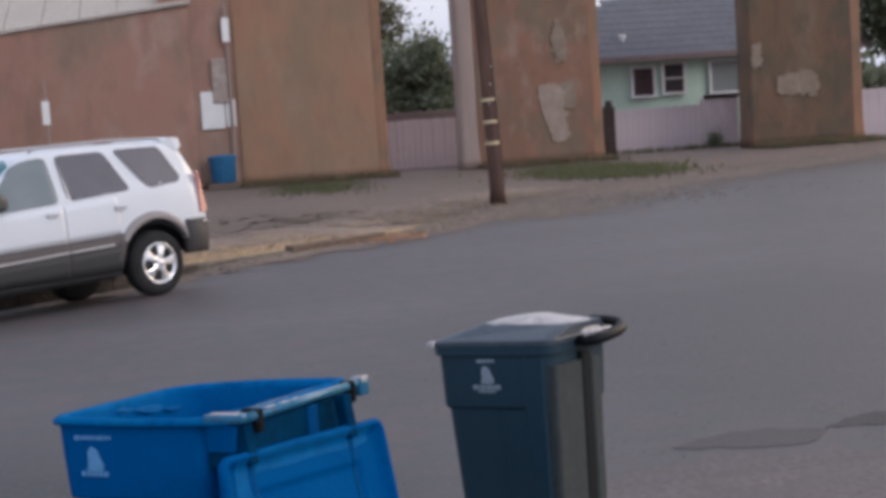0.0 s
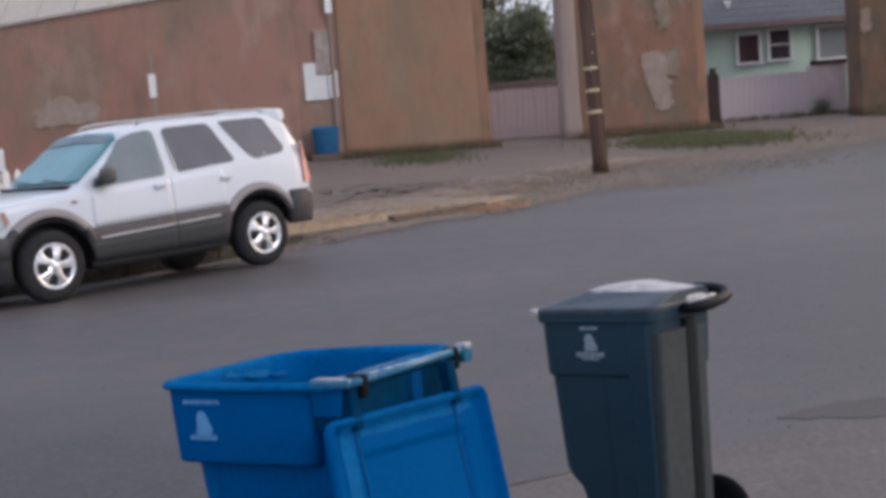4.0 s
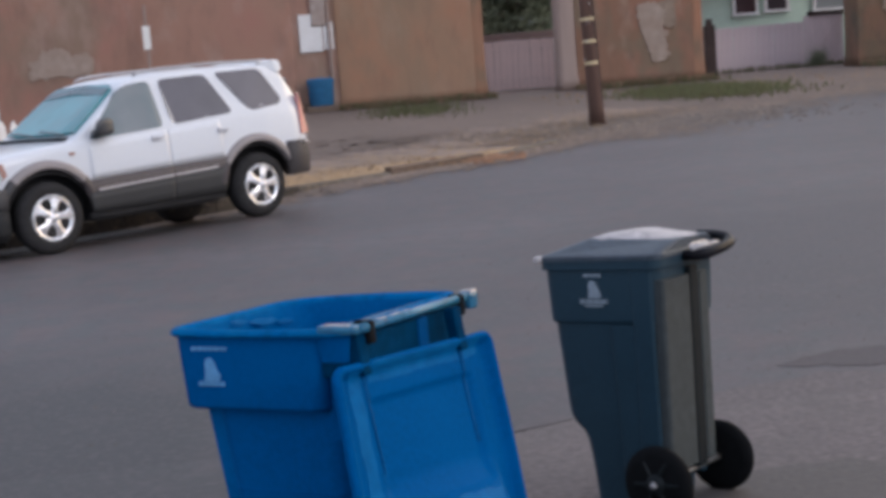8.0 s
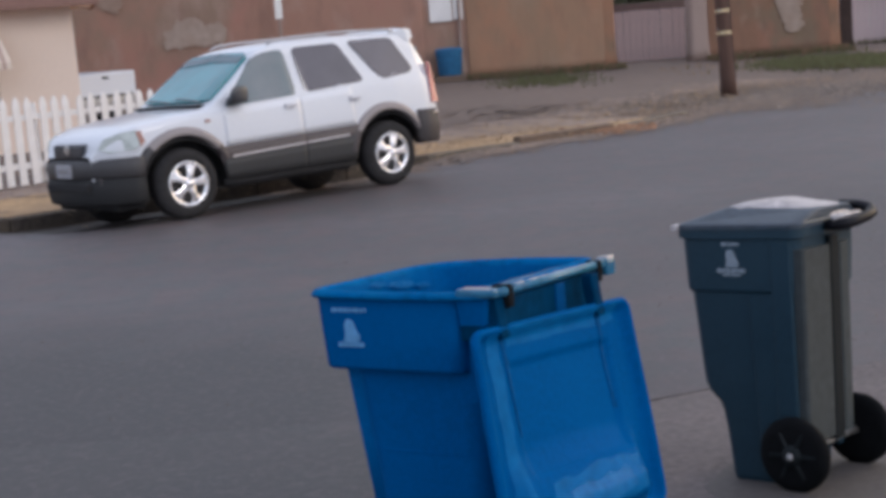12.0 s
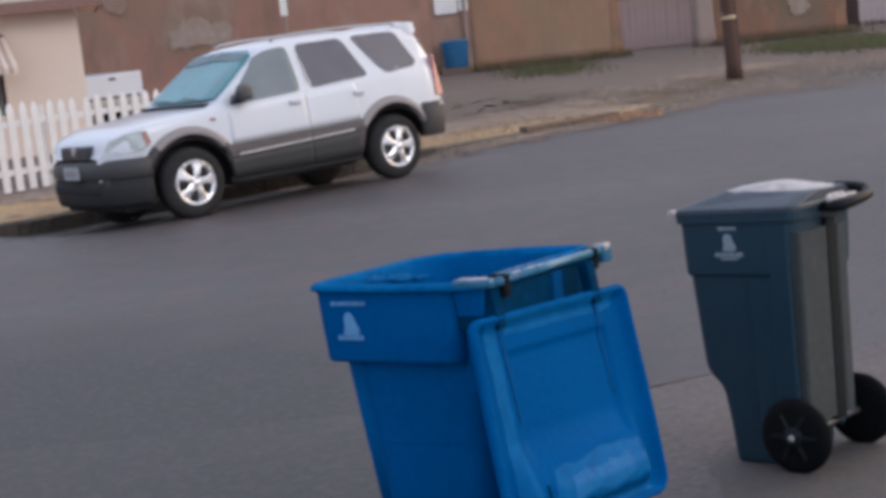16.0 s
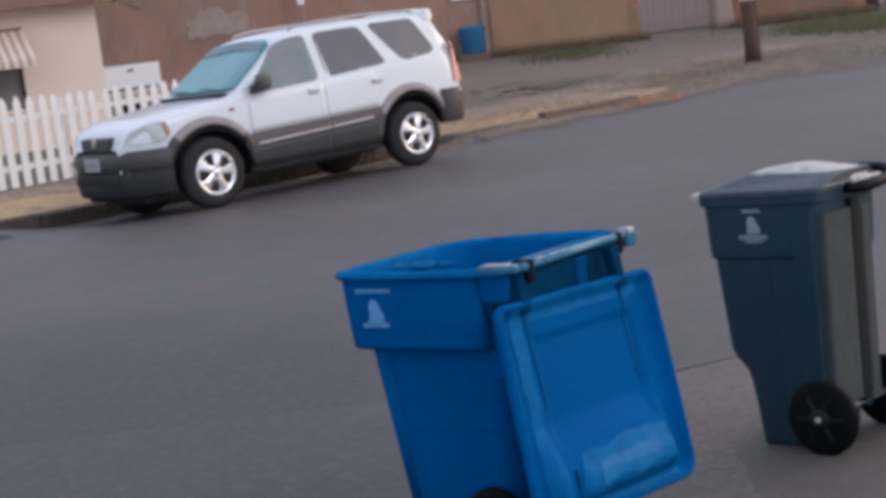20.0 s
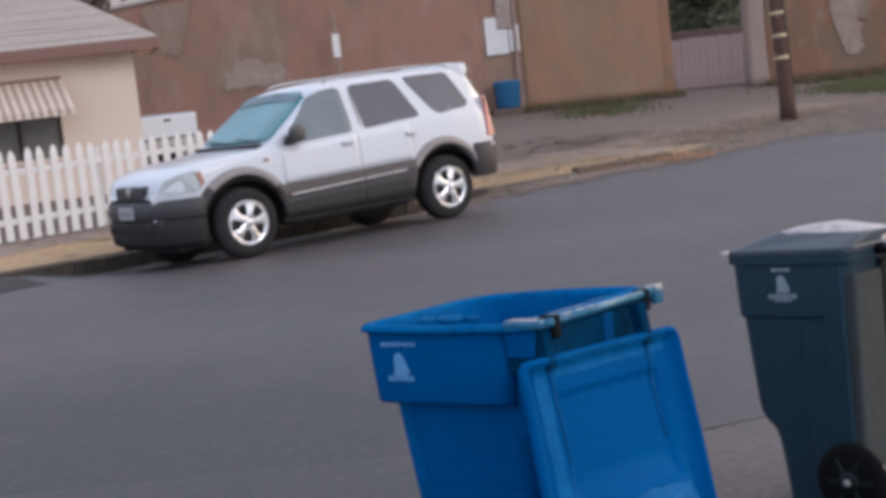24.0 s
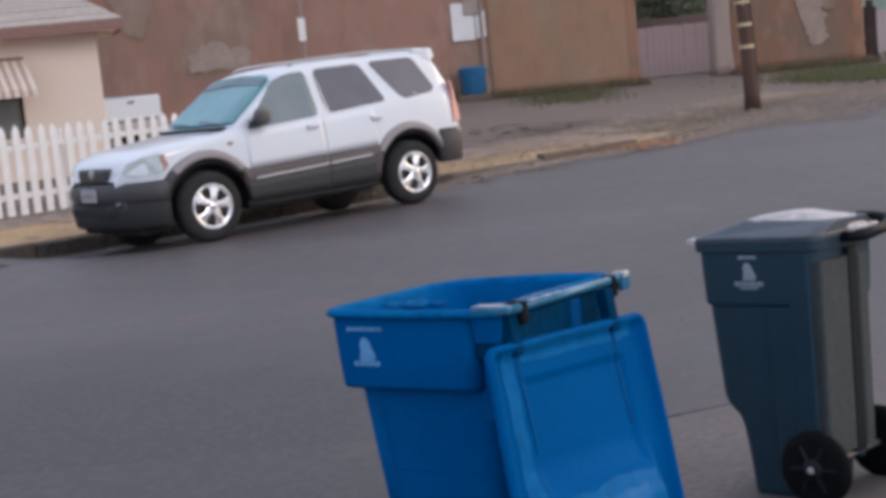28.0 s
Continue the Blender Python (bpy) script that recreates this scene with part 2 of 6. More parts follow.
M["band"] = material("pole_band", (0.62, 0.50, 0.30), 0.5, metal=0.1, spread=0.15, grain=20, blot=5)
M["dark_wood"] = material("dark_wood", (0.05, 0.032, 0.028), 0.9, spread=0.3, grain=12, blot=2)
M["glass_dark"] = material("dark_glass", (0.02, 0.022, 0.025), 0.08, spread=0.05, spec=0.6)
M["black"] = material("black_rubber", (0.004, 0.0045, 0.0055), 0.8, spec=0.12, spread=0.3, grain=40, blot=6, bump=0.2)
M["blue"] = material("blue_plastic", (0.0, 0.075, 0.245), 0.5, spread=0.10, grain=60, blot=3, bump=0.05, tint=(0.0, 0.088, 0.280), spec=0.015)
M["blue_in"] = material("blue_plastic_inside", (0.0, 0.100, 0.30), 0.55, spec=0.03, spread=0.1, grain=50, blot=4, bump=0.05)
M["navy"] = material("navy_plastic", (0.011, 0.034, 0.053), 0.5, spec=0.28, spread=0.12, grain=60, blot=3, bump=0.06, tint=(0.016, 0.042, 0.062))
M["grey_back"] = material("grey_plastic", (0.042, 0.050, 0.052), 0.6, spec=0.3, spread=0.18, grain=25, blot=5, bump=0.05)
M["print"] = material("white_print", (0.40, 0.52, 0.66), 0.7, spread=0.15, grain=30, blot=20)
M["steel"] = material("galvanised_steel", (0.45, 0.44, 0.43), 0.38, metal=0.9, spread=0.1, grain=40, blot=10)
M["leaf_dry"] = material("dead_leaf", (0.11, 0.07, 0.045), 0.9, spread=0.4, grain=9, blot=2)
M["dirt_tan"] = material("tan_dirt", (0.205, 0.150, 0.115), 0.95, spread=0.3, grain=9, blot=0.9, bump=0.3, tint=(0.115, 0.095, 0.085), detail=10)
M["bar_pale"] = material("worn_sheen_bar", (0.025, 0.15, 0.25), 0.28, spec=0.45, spread=0.4, grain=30, blot=9, tint=(0.01, 0.085, 0.20))
M["blue_far"] = material("weathered_blue_plastic", (0.028, 0.130, 0.265), 0.6, spread=0.15, grain=9, blot=3, spec=0.2)
M["clump"] = material("earth_clump", (0.27, 0.145, 0.085), 0.95, spread=0.3, grain=9, blot=2)
M["clip_brown"] = material("dark_brown_clip", (0.008, 0.009, 0.011), 0.8, spec=0.08, spread=0.3, grain=30, blot=9)
M["worn_glint"] = material("worn_glint_plastic", (0.42, 0.40, 0.41), 0.2, spread=0.25, grain=30, blot=9)
# the bin's blue darkened for the shade in its grooves
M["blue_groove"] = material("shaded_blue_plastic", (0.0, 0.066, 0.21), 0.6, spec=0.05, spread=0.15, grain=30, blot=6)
M["pinkish_pale"] = material("pale_pink_fence", (0.84, 0.675, 0.645), 0.9, spread=0.1, grain=4, blot=0.8, stretch=(1, 1, 0.3), tint=(0.62, 0.51, 0.49))
# soiled kerb by the car, with the shadow on its face put into the colour
M["kerb_shaded_soil"] = material("soiled_shaded_kerb", (0.055, 0.045, 0.038), 0.95, spread=0.35, grain=20, blot=3, bump=0.5, tint=(0.11, 0.085, 0.06))
M["kerb_dirty"] = material("earth_stained_kerb", (0.135, 0.098, 0.075), 0.95, spread=0.35, grain=20, blot=3, bump=0.5, tint=(0.16, 0.10, 0.065))
M["blue_band"] = material("paler_blue_plastic", (0.001, 0.104, 0.295), 0.5, spec=0.05, spread=0.15, grain=25, blot=6, tint=(0.004, 0.118, 0.31))
M["patch_faint"] = material("faint_paint_patch", (0.27, 0.20, 0.15), 0.9, spread=0.15, grain=5, blot=2.4, tint=(0.20, 0.14, 0.10))
M["gravel"] = material("gravel", (0.17, 0.14, 0.12), 0.95, spread=0.4, grain=11, blot=3)
M["rust_olive"] = weathered("olive_brown_wall", (0.155, 0.094, 0.056), [((0.215, 0.10, 0.065), 0.9, 0.6, 0.47, 0.64, 0.8), ((0.095, 0.078, 0.052), 0.6, 0.7, 0.46, 0.60, 0.8), ((0.215, 0.155, 0.11), 1.1, 0.5, 0.54, 0.72, 0.55), ((0.075, 0.055, 0.04), 2.6, 0.4, 0.5, 0.70, 0.6)])
M["pale_post"] = material("pale_column", (0.33, 0.245, 0.21), 0.9, spread=0.15, grain=2.5, blot=0.5, bump=0.4, stretch=(1, 1, 0.15))
M["grey_cover"] = material("grey_cover", (0.38, 0.31, 0.275), 0.9, spread=0.2, grain=6, blot=2.5, tint=(0.28, 0.20, 0.165))
M["white_glow"] = material("white_plate", (0.85, 0.82, 0.78), 0.5, spread=0.04, grain=9, blot=2)
M["glass_far"] = material("far_window_glass", (0.055, 0.045, 0.05), 0.12, spread=0.15, grain=3, blot=1)
M["glass_far_red"] = material("far_window_glass_curtain", (0.065, 0.038, 0.042), 0.15, spread=0.2, grain=3, blot=1)
M["screen"] = material("window_screen", (0.22, 0.23, 0.23), 0.6, spread=0.1, grain=30, blot=1)
M["leaf_olive"] = leafy(material("olive_leaf", (0.18, 0.165, 0.105), 0.85, spread=0.4, grain=6, blot=1.2))
M["leaf_grey"] = material("grey_brown_twig", (0.12, 0.095, 0.08), 0.9, spread=0.3, grain=6, blot=1.2)
M["car_white"] = material("white_car_paint", (0.65, 0.66, 0.695), 0.28, spread=0.02, grain=30, blot=1.5, coat=0.6)
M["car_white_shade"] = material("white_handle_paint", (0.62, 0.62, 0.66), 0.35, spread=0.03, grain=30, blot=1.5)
M["cladding"] = material("brown_grey_cladding", (0.072, 0.058, 0.058), 0.55, spread=0.1, grain=60, blot=2, bump=0.05)
M["bumper_grey"] = material("dark_grey_bumper", (0.050, 0.047, 0.049), 0.6, spread=0.12, grain=60, blot=2)
M["bumper_black"] = material("black_bumper_plastic", (0.026, 0.026, 0.027), 0.7, spread=0.2, grain=60, blot=2, spec=0.25)
M["car_black"] = material("car_black_plastic", (0.032, 0.031, 0.032), 0.85, spread=0.2, grain=40, blot=3, spec=0.2)
M["cladding_dark"] = material("dark_cladding", (0.050, 0.041, 0.040), 0.65, spread=0.12, grain=60, blot=2)
M["cladding_low"] = material("lower_cladding", (0.034, 0.034, 0.035), 0.6, spread=0.12, grain=60, blot=2)
M["flare"] = material("taupe_flare", (0.265, 0.232, 0.228), 0.5, spread=0.06, grain=60, blot=2)
M["strip"] = material("bright_strip", (0.70, 0.66, 0.66), 0.3, metal=0.2, spread=0.05, grain=40, blot=3)
M["glass_side"] = material("tinted_side_glass", (0.075, 0.065, 0.078), 0.09, spread=0.12, grain=2, blot=2.2, tint=(0.105, 0.090, 0.11), spec=0.8, coat=0.5)
M["glass_front"] = material("front_side_glass", (0.125, 0.155, 0.165), 0.08, spread=0.12, grain=2, blot=2.2, tint=(0.20, 0.20, 0.21), spec=0.8, coat=0.5)
# blue-green base and darker blotches paint the sky reflected in the glass
M["glass_screen"] = material("windscreen_glass", (0.05, 0.235, 0.265), 0.09, spread=0.15, grain=2, blot=1.1, tint=(0.10, 0.14, 0.17), spec=0.5, coat=0.2)
M["glass_band"] = material("windscreen_band", (0.05, 0.105, 0.125), 0.09, spread=0.15, grain=2, blot=1.1, tint=(0.07, 0.09, 0.11), spec=0.5)
M["glass_house"] = material("house_window_glass", (0.20, 0.19, 0.165), 0.12, spread=0.15, grain=3, blot=1)
M["grey_trim"] = material("grey_trim", (0.26, 0.25, 0.26), 0.5, spread=0.08, grain=30, blot=4)
M["mirror_grey"] = material("mirror_housing", (0.055, 0.055, 0.06), 0.4, spread=0.1, grain=30, blot=4)
M["rail_grey"] = material("roof_rail", (0.40, 0.38, 0.39), 0.5, spread=0.1, grain=30, blot=4)
M["grille_black"] = material("grille_black", (0.016, 0.018, 0.030), 0.45, spread=0.2, grain=30, blot=4)
M["lamp_glass"] = material("headlight_lens", (0.50, 0.54, 0.52), 0.15, metal=0.0, spread=0.15, grain=14, blot=6, coat=0.4)
M["amber"] = material("amber_lens", (0.40, 0.20, 0.15), 0.25, spread=0.1, grain=20, blot=5, coat=0.5)
M["tail_red"] = material("red_lens", (0.48, 0.16, 0.16), 0.2, spread=0.15, grain=14, blot=6, coat=0.6)
M["plate"] = material("number_plate", (0.34, 0.34, 0.37), 0.5, spread=0.06, grain=20, blot=5)
M["tyre"] = material("tyre_rubber", (0.034, 0.033, 0.034), 0.9, spec=0.12, spread=0.25, grain=40, blot=6, bump=0.2, tint=(0.026, 0.023, 0.023))
M["rim_dark"] = material("rim_recess", (0.018, 0.017, 0.018), 0.7, metal=0.1, spread=0.2, grain=30, blot=6)
M["alloy"] = material("alloy", (0.86, 0.84, 0.85), 0.22, metal=0.75, spread=0.06, grain=30, blot=6)
M["pale_roof"] = material("pale_grey_shingle", (0.41, 0.350, 0.305), 0.9, spread=0.1, grain=12, blot=0.7, bump=0.25)
M["awning_cream"] = material("awning_cream", (0.70, 0.59, 0.49), 0.7, spread=0.06, grain=12, blot=2)
M["awning_tan"] = material("awning_tan", (0.44, 0.31, 0.25), 0.7, spread=0.08, grain=12, blot=2)
M["rim_dust"] = material("dusty_blue_plastic", (0.045, 0.135, 0.23), 0.5, spec=0.1, spread=0.3, grain=35, blot=14, tint=(0.13, 0.19, 0.25))
M["blue_rim"] = material("faded_blue_plastic", (0.0, 0.092, 0.27), 0.7, spec=0.02, spread=0.25, grain=25, blot=9, tint=(0.004, 0.125, 0.30))
M["blue_pale"] = material("pale_blue_plastic", (0.007, 0.128, 0.345), 0.4, spec=0.12, spread=0.12, grain=30, blot=6, tint=(0.03, 0.18, 0.42))
# blue lightened for the sky sheen on the lid's swelling
M["blue_sheen"] = material("sheen_blue_plastic", (0.003, 0.112, 0.31), 0.42, spec=0.10, spread=0.2, grain=30, blot=14, tint=(0.016, 0.148, 0.365))
# the bin's blue with the deep shade of its recesses put in
M["blue_dark"] = material("shade_dark_blue_plastic", (0.0, 0.034, 0.088), 0.6, spec=0.02, spread=0.2, grain=30, blot=6)
M["print_blue"] = material("worn_pale_print", (0.10, 0.30, 0.56), 0.6, spread=0.25, grain=60, blot=30)
M["print_grey"] = material("worn_grey_print", (0.24, 0.29, 0.34), 0.6, spread=0.25, grain=60, blot=30)
M["navy_lid"] = material("lighter_navy_lid", (0.028, 0.042, 0.060), 0.5, spread=0.3, grain=40, blot=9, tint=(0.052, 0.066, 0.085))
# pale tone that paints the sky's reflection on the lid's crown
M["lid_pale"] = material("pale_lid", (0.38, 0.345, 0.345), 0.45, spread=0.35, grain=30, blot=9, tint=(0.50, 0.46, 0.445))
M["handle_grip"] = material("glossy_black_grip", (0.008, 0.008, 0.011), 0.45, spec=0.15, spread=0.2, grain=30, blot=8)
M["wheel_black"] = material("black_wheel_plastic", (0.006, 0.009, 0.011), 0.6, spec=0.2, spread=0.2, grain=30, blot=8)


# ---- builders ----
def part(name, bm, mat, parent=None, label="", smooth=False):
    me = bpy.data.meshes.new(name)
    bmesh.ops.recalc_face_normals(bm, faces=bm.faces)
    bm.to_mesh(me)
    bm.free()
    me.materials.append(M[mat])
    if smooth:
        for p in me.polygons:
            p.use_smooth = True
    ob = new(name, me)
    if parent is not None:
        ob.parent = parent
    if label:
        ob["label"] = label
    return ob


def thing(name, label, category, m=None, group="", kind=""):
    ob = new(name)
    ob.empty_display_size = 0.1
    if m is not None:
        ob.matrix_world = m
    return tagged(ob, label, category, group, kind)


def box(bm, lo, hi, bevel=0.0, m=None):
    c = [(a + b) / 2 for a, b in zip(lo, hi)]
    s = [abs(b - a) for a, b in zip(lo, hi)]
    r = bmesh.ops.create_cube(bm, size=1.0, matrix=Matrix.LocRotScale(c, None, s))
    if bevel:
        edges = list({e for v in r["verts"] for e in v.link_edges})
        r2 = bmesh.ops.bevel(bm, geom=edges, offset=bevel, segments=2, affect="EDGES", profile=0.6)
        vs = list({v for f in r2["faces"] for v in f.verts} | {v for v in r["verts"] if v.is_valid})
    else:
        vs = r["verts"]
    if m is not None:
        bmesh.ops.transform(bm, matrix=m, verts=vs)
    return bm


def boxed(lo, hi, bevel=0.0):
    return box(bmesh.new(), lo, hi, bevel)


def loft(bm, rings, closed=True, cap=True):
    """Skins rings of points of equal length."""
    rows = [[bm.verts.new(p) for p in ring] for ring in rings]
    n = len(rows[0])
    for a, b in zip(rows, rows[1:]):
        for i in range(n if closed else n - 1):
            j = (i + 1) % n
            try:
                bm.faces.new((a[i], a[j], b[j], b[i]))
            except ValueError:
                pass
    if cap and closed:
        bm.faces.new(rows[0])
        bm.faces.new(list(reversed(rows[-1])))
    return bm


def circle(c, r, axis, n=24, turn=0.0):
    """Points of a circle round the axis through c."""
    axis = Vector(axis).normalized()
    u = axis.orthogonal().normalized()
    if abs(axis.z) < 0.9:
        u = Vector((0, 0, 1)) - axis * axis.z
        u.normalize()
    v = axis.cross(u)
    return [Vector(c) + r * (math.cos(turn + k * math.tau / n) * u + math.sin(turn + k * math.tau / n) * v) for k in range(n)]


def rod(bm, a, b, r, r2=None, n=12):
    a, b = Vector(a), Vector(b)
    d = b - a
    return loft(bm, [circle(a, r, d, n), circle(b, r if r2 is None else r2, d, n)])


def lathe(bm, c, axis, profile, n=28):
    """profile: (distance along the axis, radius)."""
    axis = Vector(axis).normalized()
    return loft(bm, [circle(Vector(c) + axis * h, max(r, 0.001), axis, n) for h, r in profile])


def rounded(x0, x1, y0, y1, r, k=4):
    """The points of a rounded rectangle, anticlockwise."""
    pts = []
    for cx, cy, a0 in ((x1 - r, y0 + r, -90), (x1 - r, y1 - r, 0), (x0 + r, y1 - r, 90), (x0 + r, y0 + r, 180)):
        for i in range(k + 1):
            a = radians(a0 + 90 * i / k)
            pts.append((cx + r * math.cos(a), cy + r * math.sin(a)))
    return pts


def sheet(bm, outline, z0, z1):
    """A slab over an outline of the plan."""
    return loft(bm, [[(x, y, z0) for x, y in outline], [(x, y, z1) for x, y in outline]])


def along(points, step):
    """Even steps along a line of the plan: point, direction."""
    out = []
    for (ax, ay), (bx, by) in zip(points, points[1:]):
        a, b = Vector((ax, ay)), Vector((bx, by))
        n = max(1, round((b - a).length / step))
        for i in range(n):
            out.append((a.lerp(b, i / n), a.lerp(b, (i + 1) / n)))
    return out


def offset_line(points, d):
    """The line moved to its left by d."""
    out = []
    for i, p in enumerate(points):
        a, b = Vector(points[max(0, i - 1)]), Vector(points[min(len(points) - 1, i + 1)])
        t = (b - a).normalized()
        out.append((p[0] - t.y * d, p[1] + t.x * d))
    return out


rng = random.Random(7)


# ---- ground, road, kerb and verge ----
KERB = [(-34, -5.2), (-18, 6.3), (-10.5, 11.7), (-4.6, 15.95), (-2.1, 17.85), (0.0, 19.5), (1.3, 20.3), (2.75, 21.4), (4.2, 23.4), (6.2, 26.4), (8.4, 28.9), (12.0, 31.7), (17.0, 34.3), (27, 38.4), (60, 50)]
VERGE = 0.04
FALL, FOLD = math.tan(radians(4)), 6.75  # the driveway falls four degrees to the street and meets it at this line


def rise(y):
    """The ground's height: level street, then the driveway up to the yard."""
    return FALL * max(0.0, min(FOLD, FOLD - y))


def drape(bm):
    """Bends a level slab over the fold at the street and the fold at the yard."""
    for y in (FOLD, 0.0):
        bmesh.ops.bisect_plane(bm, geom=bm.verts[:] + bm.edges[:] + bm.faces[:], plane_co=(0, y, 0), plane_no=(0, 1, 0))
    for v in bm.verts:
        if v.co.z > -0.005:
            v.co.z += rise(v.co.y)
    return bm


def ease(t):
    t = max(0.0, min(1.0, t))
    return t * t * (3 - 2 * t)


CAR = Matrix.Translation((-0.945, 17.25, 0.0)) @ Matrix.Rotation(radians(180 + 39.3), 4, "Z")  # rear axle, heading along the kerb
KERBSIDE = CAR.inverted()
CAMBER, LEAN = 0.0805, radians(1.5)


def sag(x, y):
    """How far the street has sunk towards the gutter where the car is parked."""
    u, v, z = KERBSIDE @ Vector((x, y, 0))
    q = 0.78 - v
    return -CAMBER * max(0.0, min(q, 1.85)) * ease((u + 3.2) / 2.4) * ease((4.5 - u) / 1.1) * ease((6.0 - q) / 2.0)


def sunk(bm):
    """Cuts a slab across the sunken stretch and lets it down."""
    along_car, across = CAR.to_3x3() @ Vector((1, 0, 0)), CAR.to_3x3() @ Vector((0, 1, 0))
    for axis, stops in ((along_car, (-3.2, -2.6, -2.0, -1.4, -0.8, 3.4, 3.7, 4.0, 4.25, 4.5)), (across, (0.78, -1.07, -3.2, -4.2, -5.2))):
        for k in stops:
            bmesh.ops.bisect_plane(bm, geom=bm.verts[:] + bm.edges[:] + bm.faces[:], plane_co=CAR.translation + axis * k, plane_no=axis)
    for v in bm.verts:
        v.co.z += sag(v.co.x, v.co.y)
    return bm


bm = bmesh.new()
bmesh.ops.create_grid(bm, x_segments=2, y_segments=2, size=900, matrix=Matrix.Translation((0, 300, -0.03)))
sunk(bm)
tagged(part("ground", bm, "dirt"), "bare brown dirt ground reaching to the horizon", "ground", kind="structure")

bm = sheet(bmesh.new(), [(-10.5, -22), (70, -22), (70, 54), (60, 50.0)] + KERB[-2:1:-1], -0.02, 0.0)
tagged(part("road", sunk(drape(bm)), "asphalt"), "worn grey asphalt street", "road", kind="structure")



def wander(d, amp, seed, step=0.8):
    """A line at the distance d behind the kerb that wanders in and out."""
    pts = [(a.x, a.y) for a, b in along(KERB[2:9], step)]
    far = offset_line(pts, d)
    near = offset_line(pts, d + amp)
    if d > 1:
        # the strips run out by the pole
        ends = offset_line(pts, 0.17)
        g = [max(0.0, min(1.0, (22.8 - y) / 3.0)) if d < 3 else max(0.0, min(1.0, (24.3 - y) / 3.5)) for x, y in pts]
        far = [(e[0] + (q[0] - e[0]) * t, e[1] + (q[1] - e[1]) * t) for e, q, t in zip(ends, far, g)]
        near = [(e[0] + (q[0] - e[0]) * t, e[1] + (q[1] - e[1]) * t) for e, q, t in zip(ends, near, g)]
    out = []
    for (x, y), (u, v) in zip(far, near):
        f = noise.noise((x * 0.35 + seed, y * 0.35, seed)) + 0.5 * noise.noise((x * 1.3, y * 1.3 + seed, 1))
        out.append((x + (u - x) * f, y + (v - y) * f))
    return out


strip = wander(0.17, 0.0, 0)
back = wander(1.7, 0.7, 3)
back2 = wander(6.0, 1.6, 6)
bm = sheet(bmesh.new(), strip + back[::-1], -0.02, VERGE)
tagged(part("verge", bm, "dry"), "strip of dry yellow grass and dirt behind the kerb", "verge", kind="structure")
bm = sheet(bmesh.new(), back + back2[::-1], -0.02, VERGE + 0.004)
tagged(part("pavement", bm, "walk"), "pale dusty path behind the dry verge", "pavement", kind="structure")


def kerb_stones():
    """Cast kerb lengths along the street edge, worn, each one a step."""
    curb = thing("kerb", "worn low concrete kerb stained by dirt", "kerb", kind="structure")
    r = random.Random(3)
    for a, b in along(KERB[2:9], 1.5):
        d = (b - a)
        n = Vector((-d.y, d.x)).normalized()
        h = VERGE + r.uniform(-0.012, 0.012) + (0.05 if 0.2 < a.x < 1.5 else 0)
        a2, b2 = a + d * 0.006, b - d * 0.006
        o = [(a2.x, a2.y), (b2.x, b2.y), (b2.x + n.x * 0.16, b2.y + n.y * 0.16), (a2.x + n.x * 0.16, a2.y + n.y * 0.16)]
        i = 0.02
        q = [(a2.x + n.x * i, a2.y + n.y * i), (b2.x + n.x * i, b2.y + n.y * i), o[2], o[3]]
        bm = loft(bmesh.new(), [[(x, y, -0.24) for x, y in o], [(x, y, h - 0.015) for x, y in o], [(x, y, h) for x, y in q]])
        # stones by the car are darker for soil and for painted shadow
        part("kerb_stone", bm, "kerb_dirty" if 0.2 < a.x < 1.5 else "kerb_shaded_soil" if a.x < -0.8 else "kerb", curb)


kerb_stones()

# dark dirt-filled gutter along the kerb; its colour also carries the car's shade
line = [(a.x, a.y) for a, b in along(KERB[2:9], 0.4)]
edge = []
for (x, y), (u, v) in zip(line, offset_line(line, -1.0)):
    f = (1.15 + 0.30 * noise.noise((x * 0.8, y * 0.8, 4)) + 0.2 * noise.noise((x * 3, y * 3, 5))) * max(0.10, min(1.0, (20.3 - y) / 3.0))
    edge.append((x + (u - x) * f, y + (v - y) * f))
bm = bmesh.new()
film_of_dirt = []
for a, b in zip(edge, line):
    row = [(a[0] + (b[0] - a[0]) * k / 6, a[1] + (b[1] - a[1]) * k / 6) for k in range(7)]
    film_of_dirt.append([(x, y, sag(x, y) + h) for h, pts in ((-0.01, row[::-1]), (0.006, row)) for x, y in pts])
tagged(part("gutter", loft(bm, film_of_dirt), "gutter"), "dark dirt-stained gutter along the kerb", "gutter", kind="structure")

# concrete apron under the bins and a sunken patch beyond it
def ragged(pts, amp, step=0.07):
    """A broken, crumbling outline."""
    r, out = random.Random(9), []
    for (ax, ay), (bx, by) in zip(pts, pts[1:] + pts[:1]):
        k = max(1, int(math.hypot(bx - ax, by - ay) / step))
        for j in range(k):
            x, y = ax + (bx - ax) * j / k, ay + (by - ay) * j / k
            g = amp * (noise.noise((x * 2.5, y * 2.5, 7)) * 1.6 + r.uniform(-0.5, 0.5))
            out.append((x + g * 0.4, y + g))
    return out


bm = sheet(bmesh.new(), ragged([(0.35, 6.25), (0.95, 6.66), (1.35, 6.86), (2.1, 7.02), (2.6, 7.16), (3.4, 7.0), (7.5, 7.3), (7.5, -9.0), (-0.6, -9.0), (-0.3, 3.0), (-0.1, 4.6), (0.15, 5.6)], 0.06), -0.01, 0.003)
tagged(part("concrete_apron", drape(bm), "concrete"), "paler worn concrete apron at the street edge", "pavement", kind="structure")
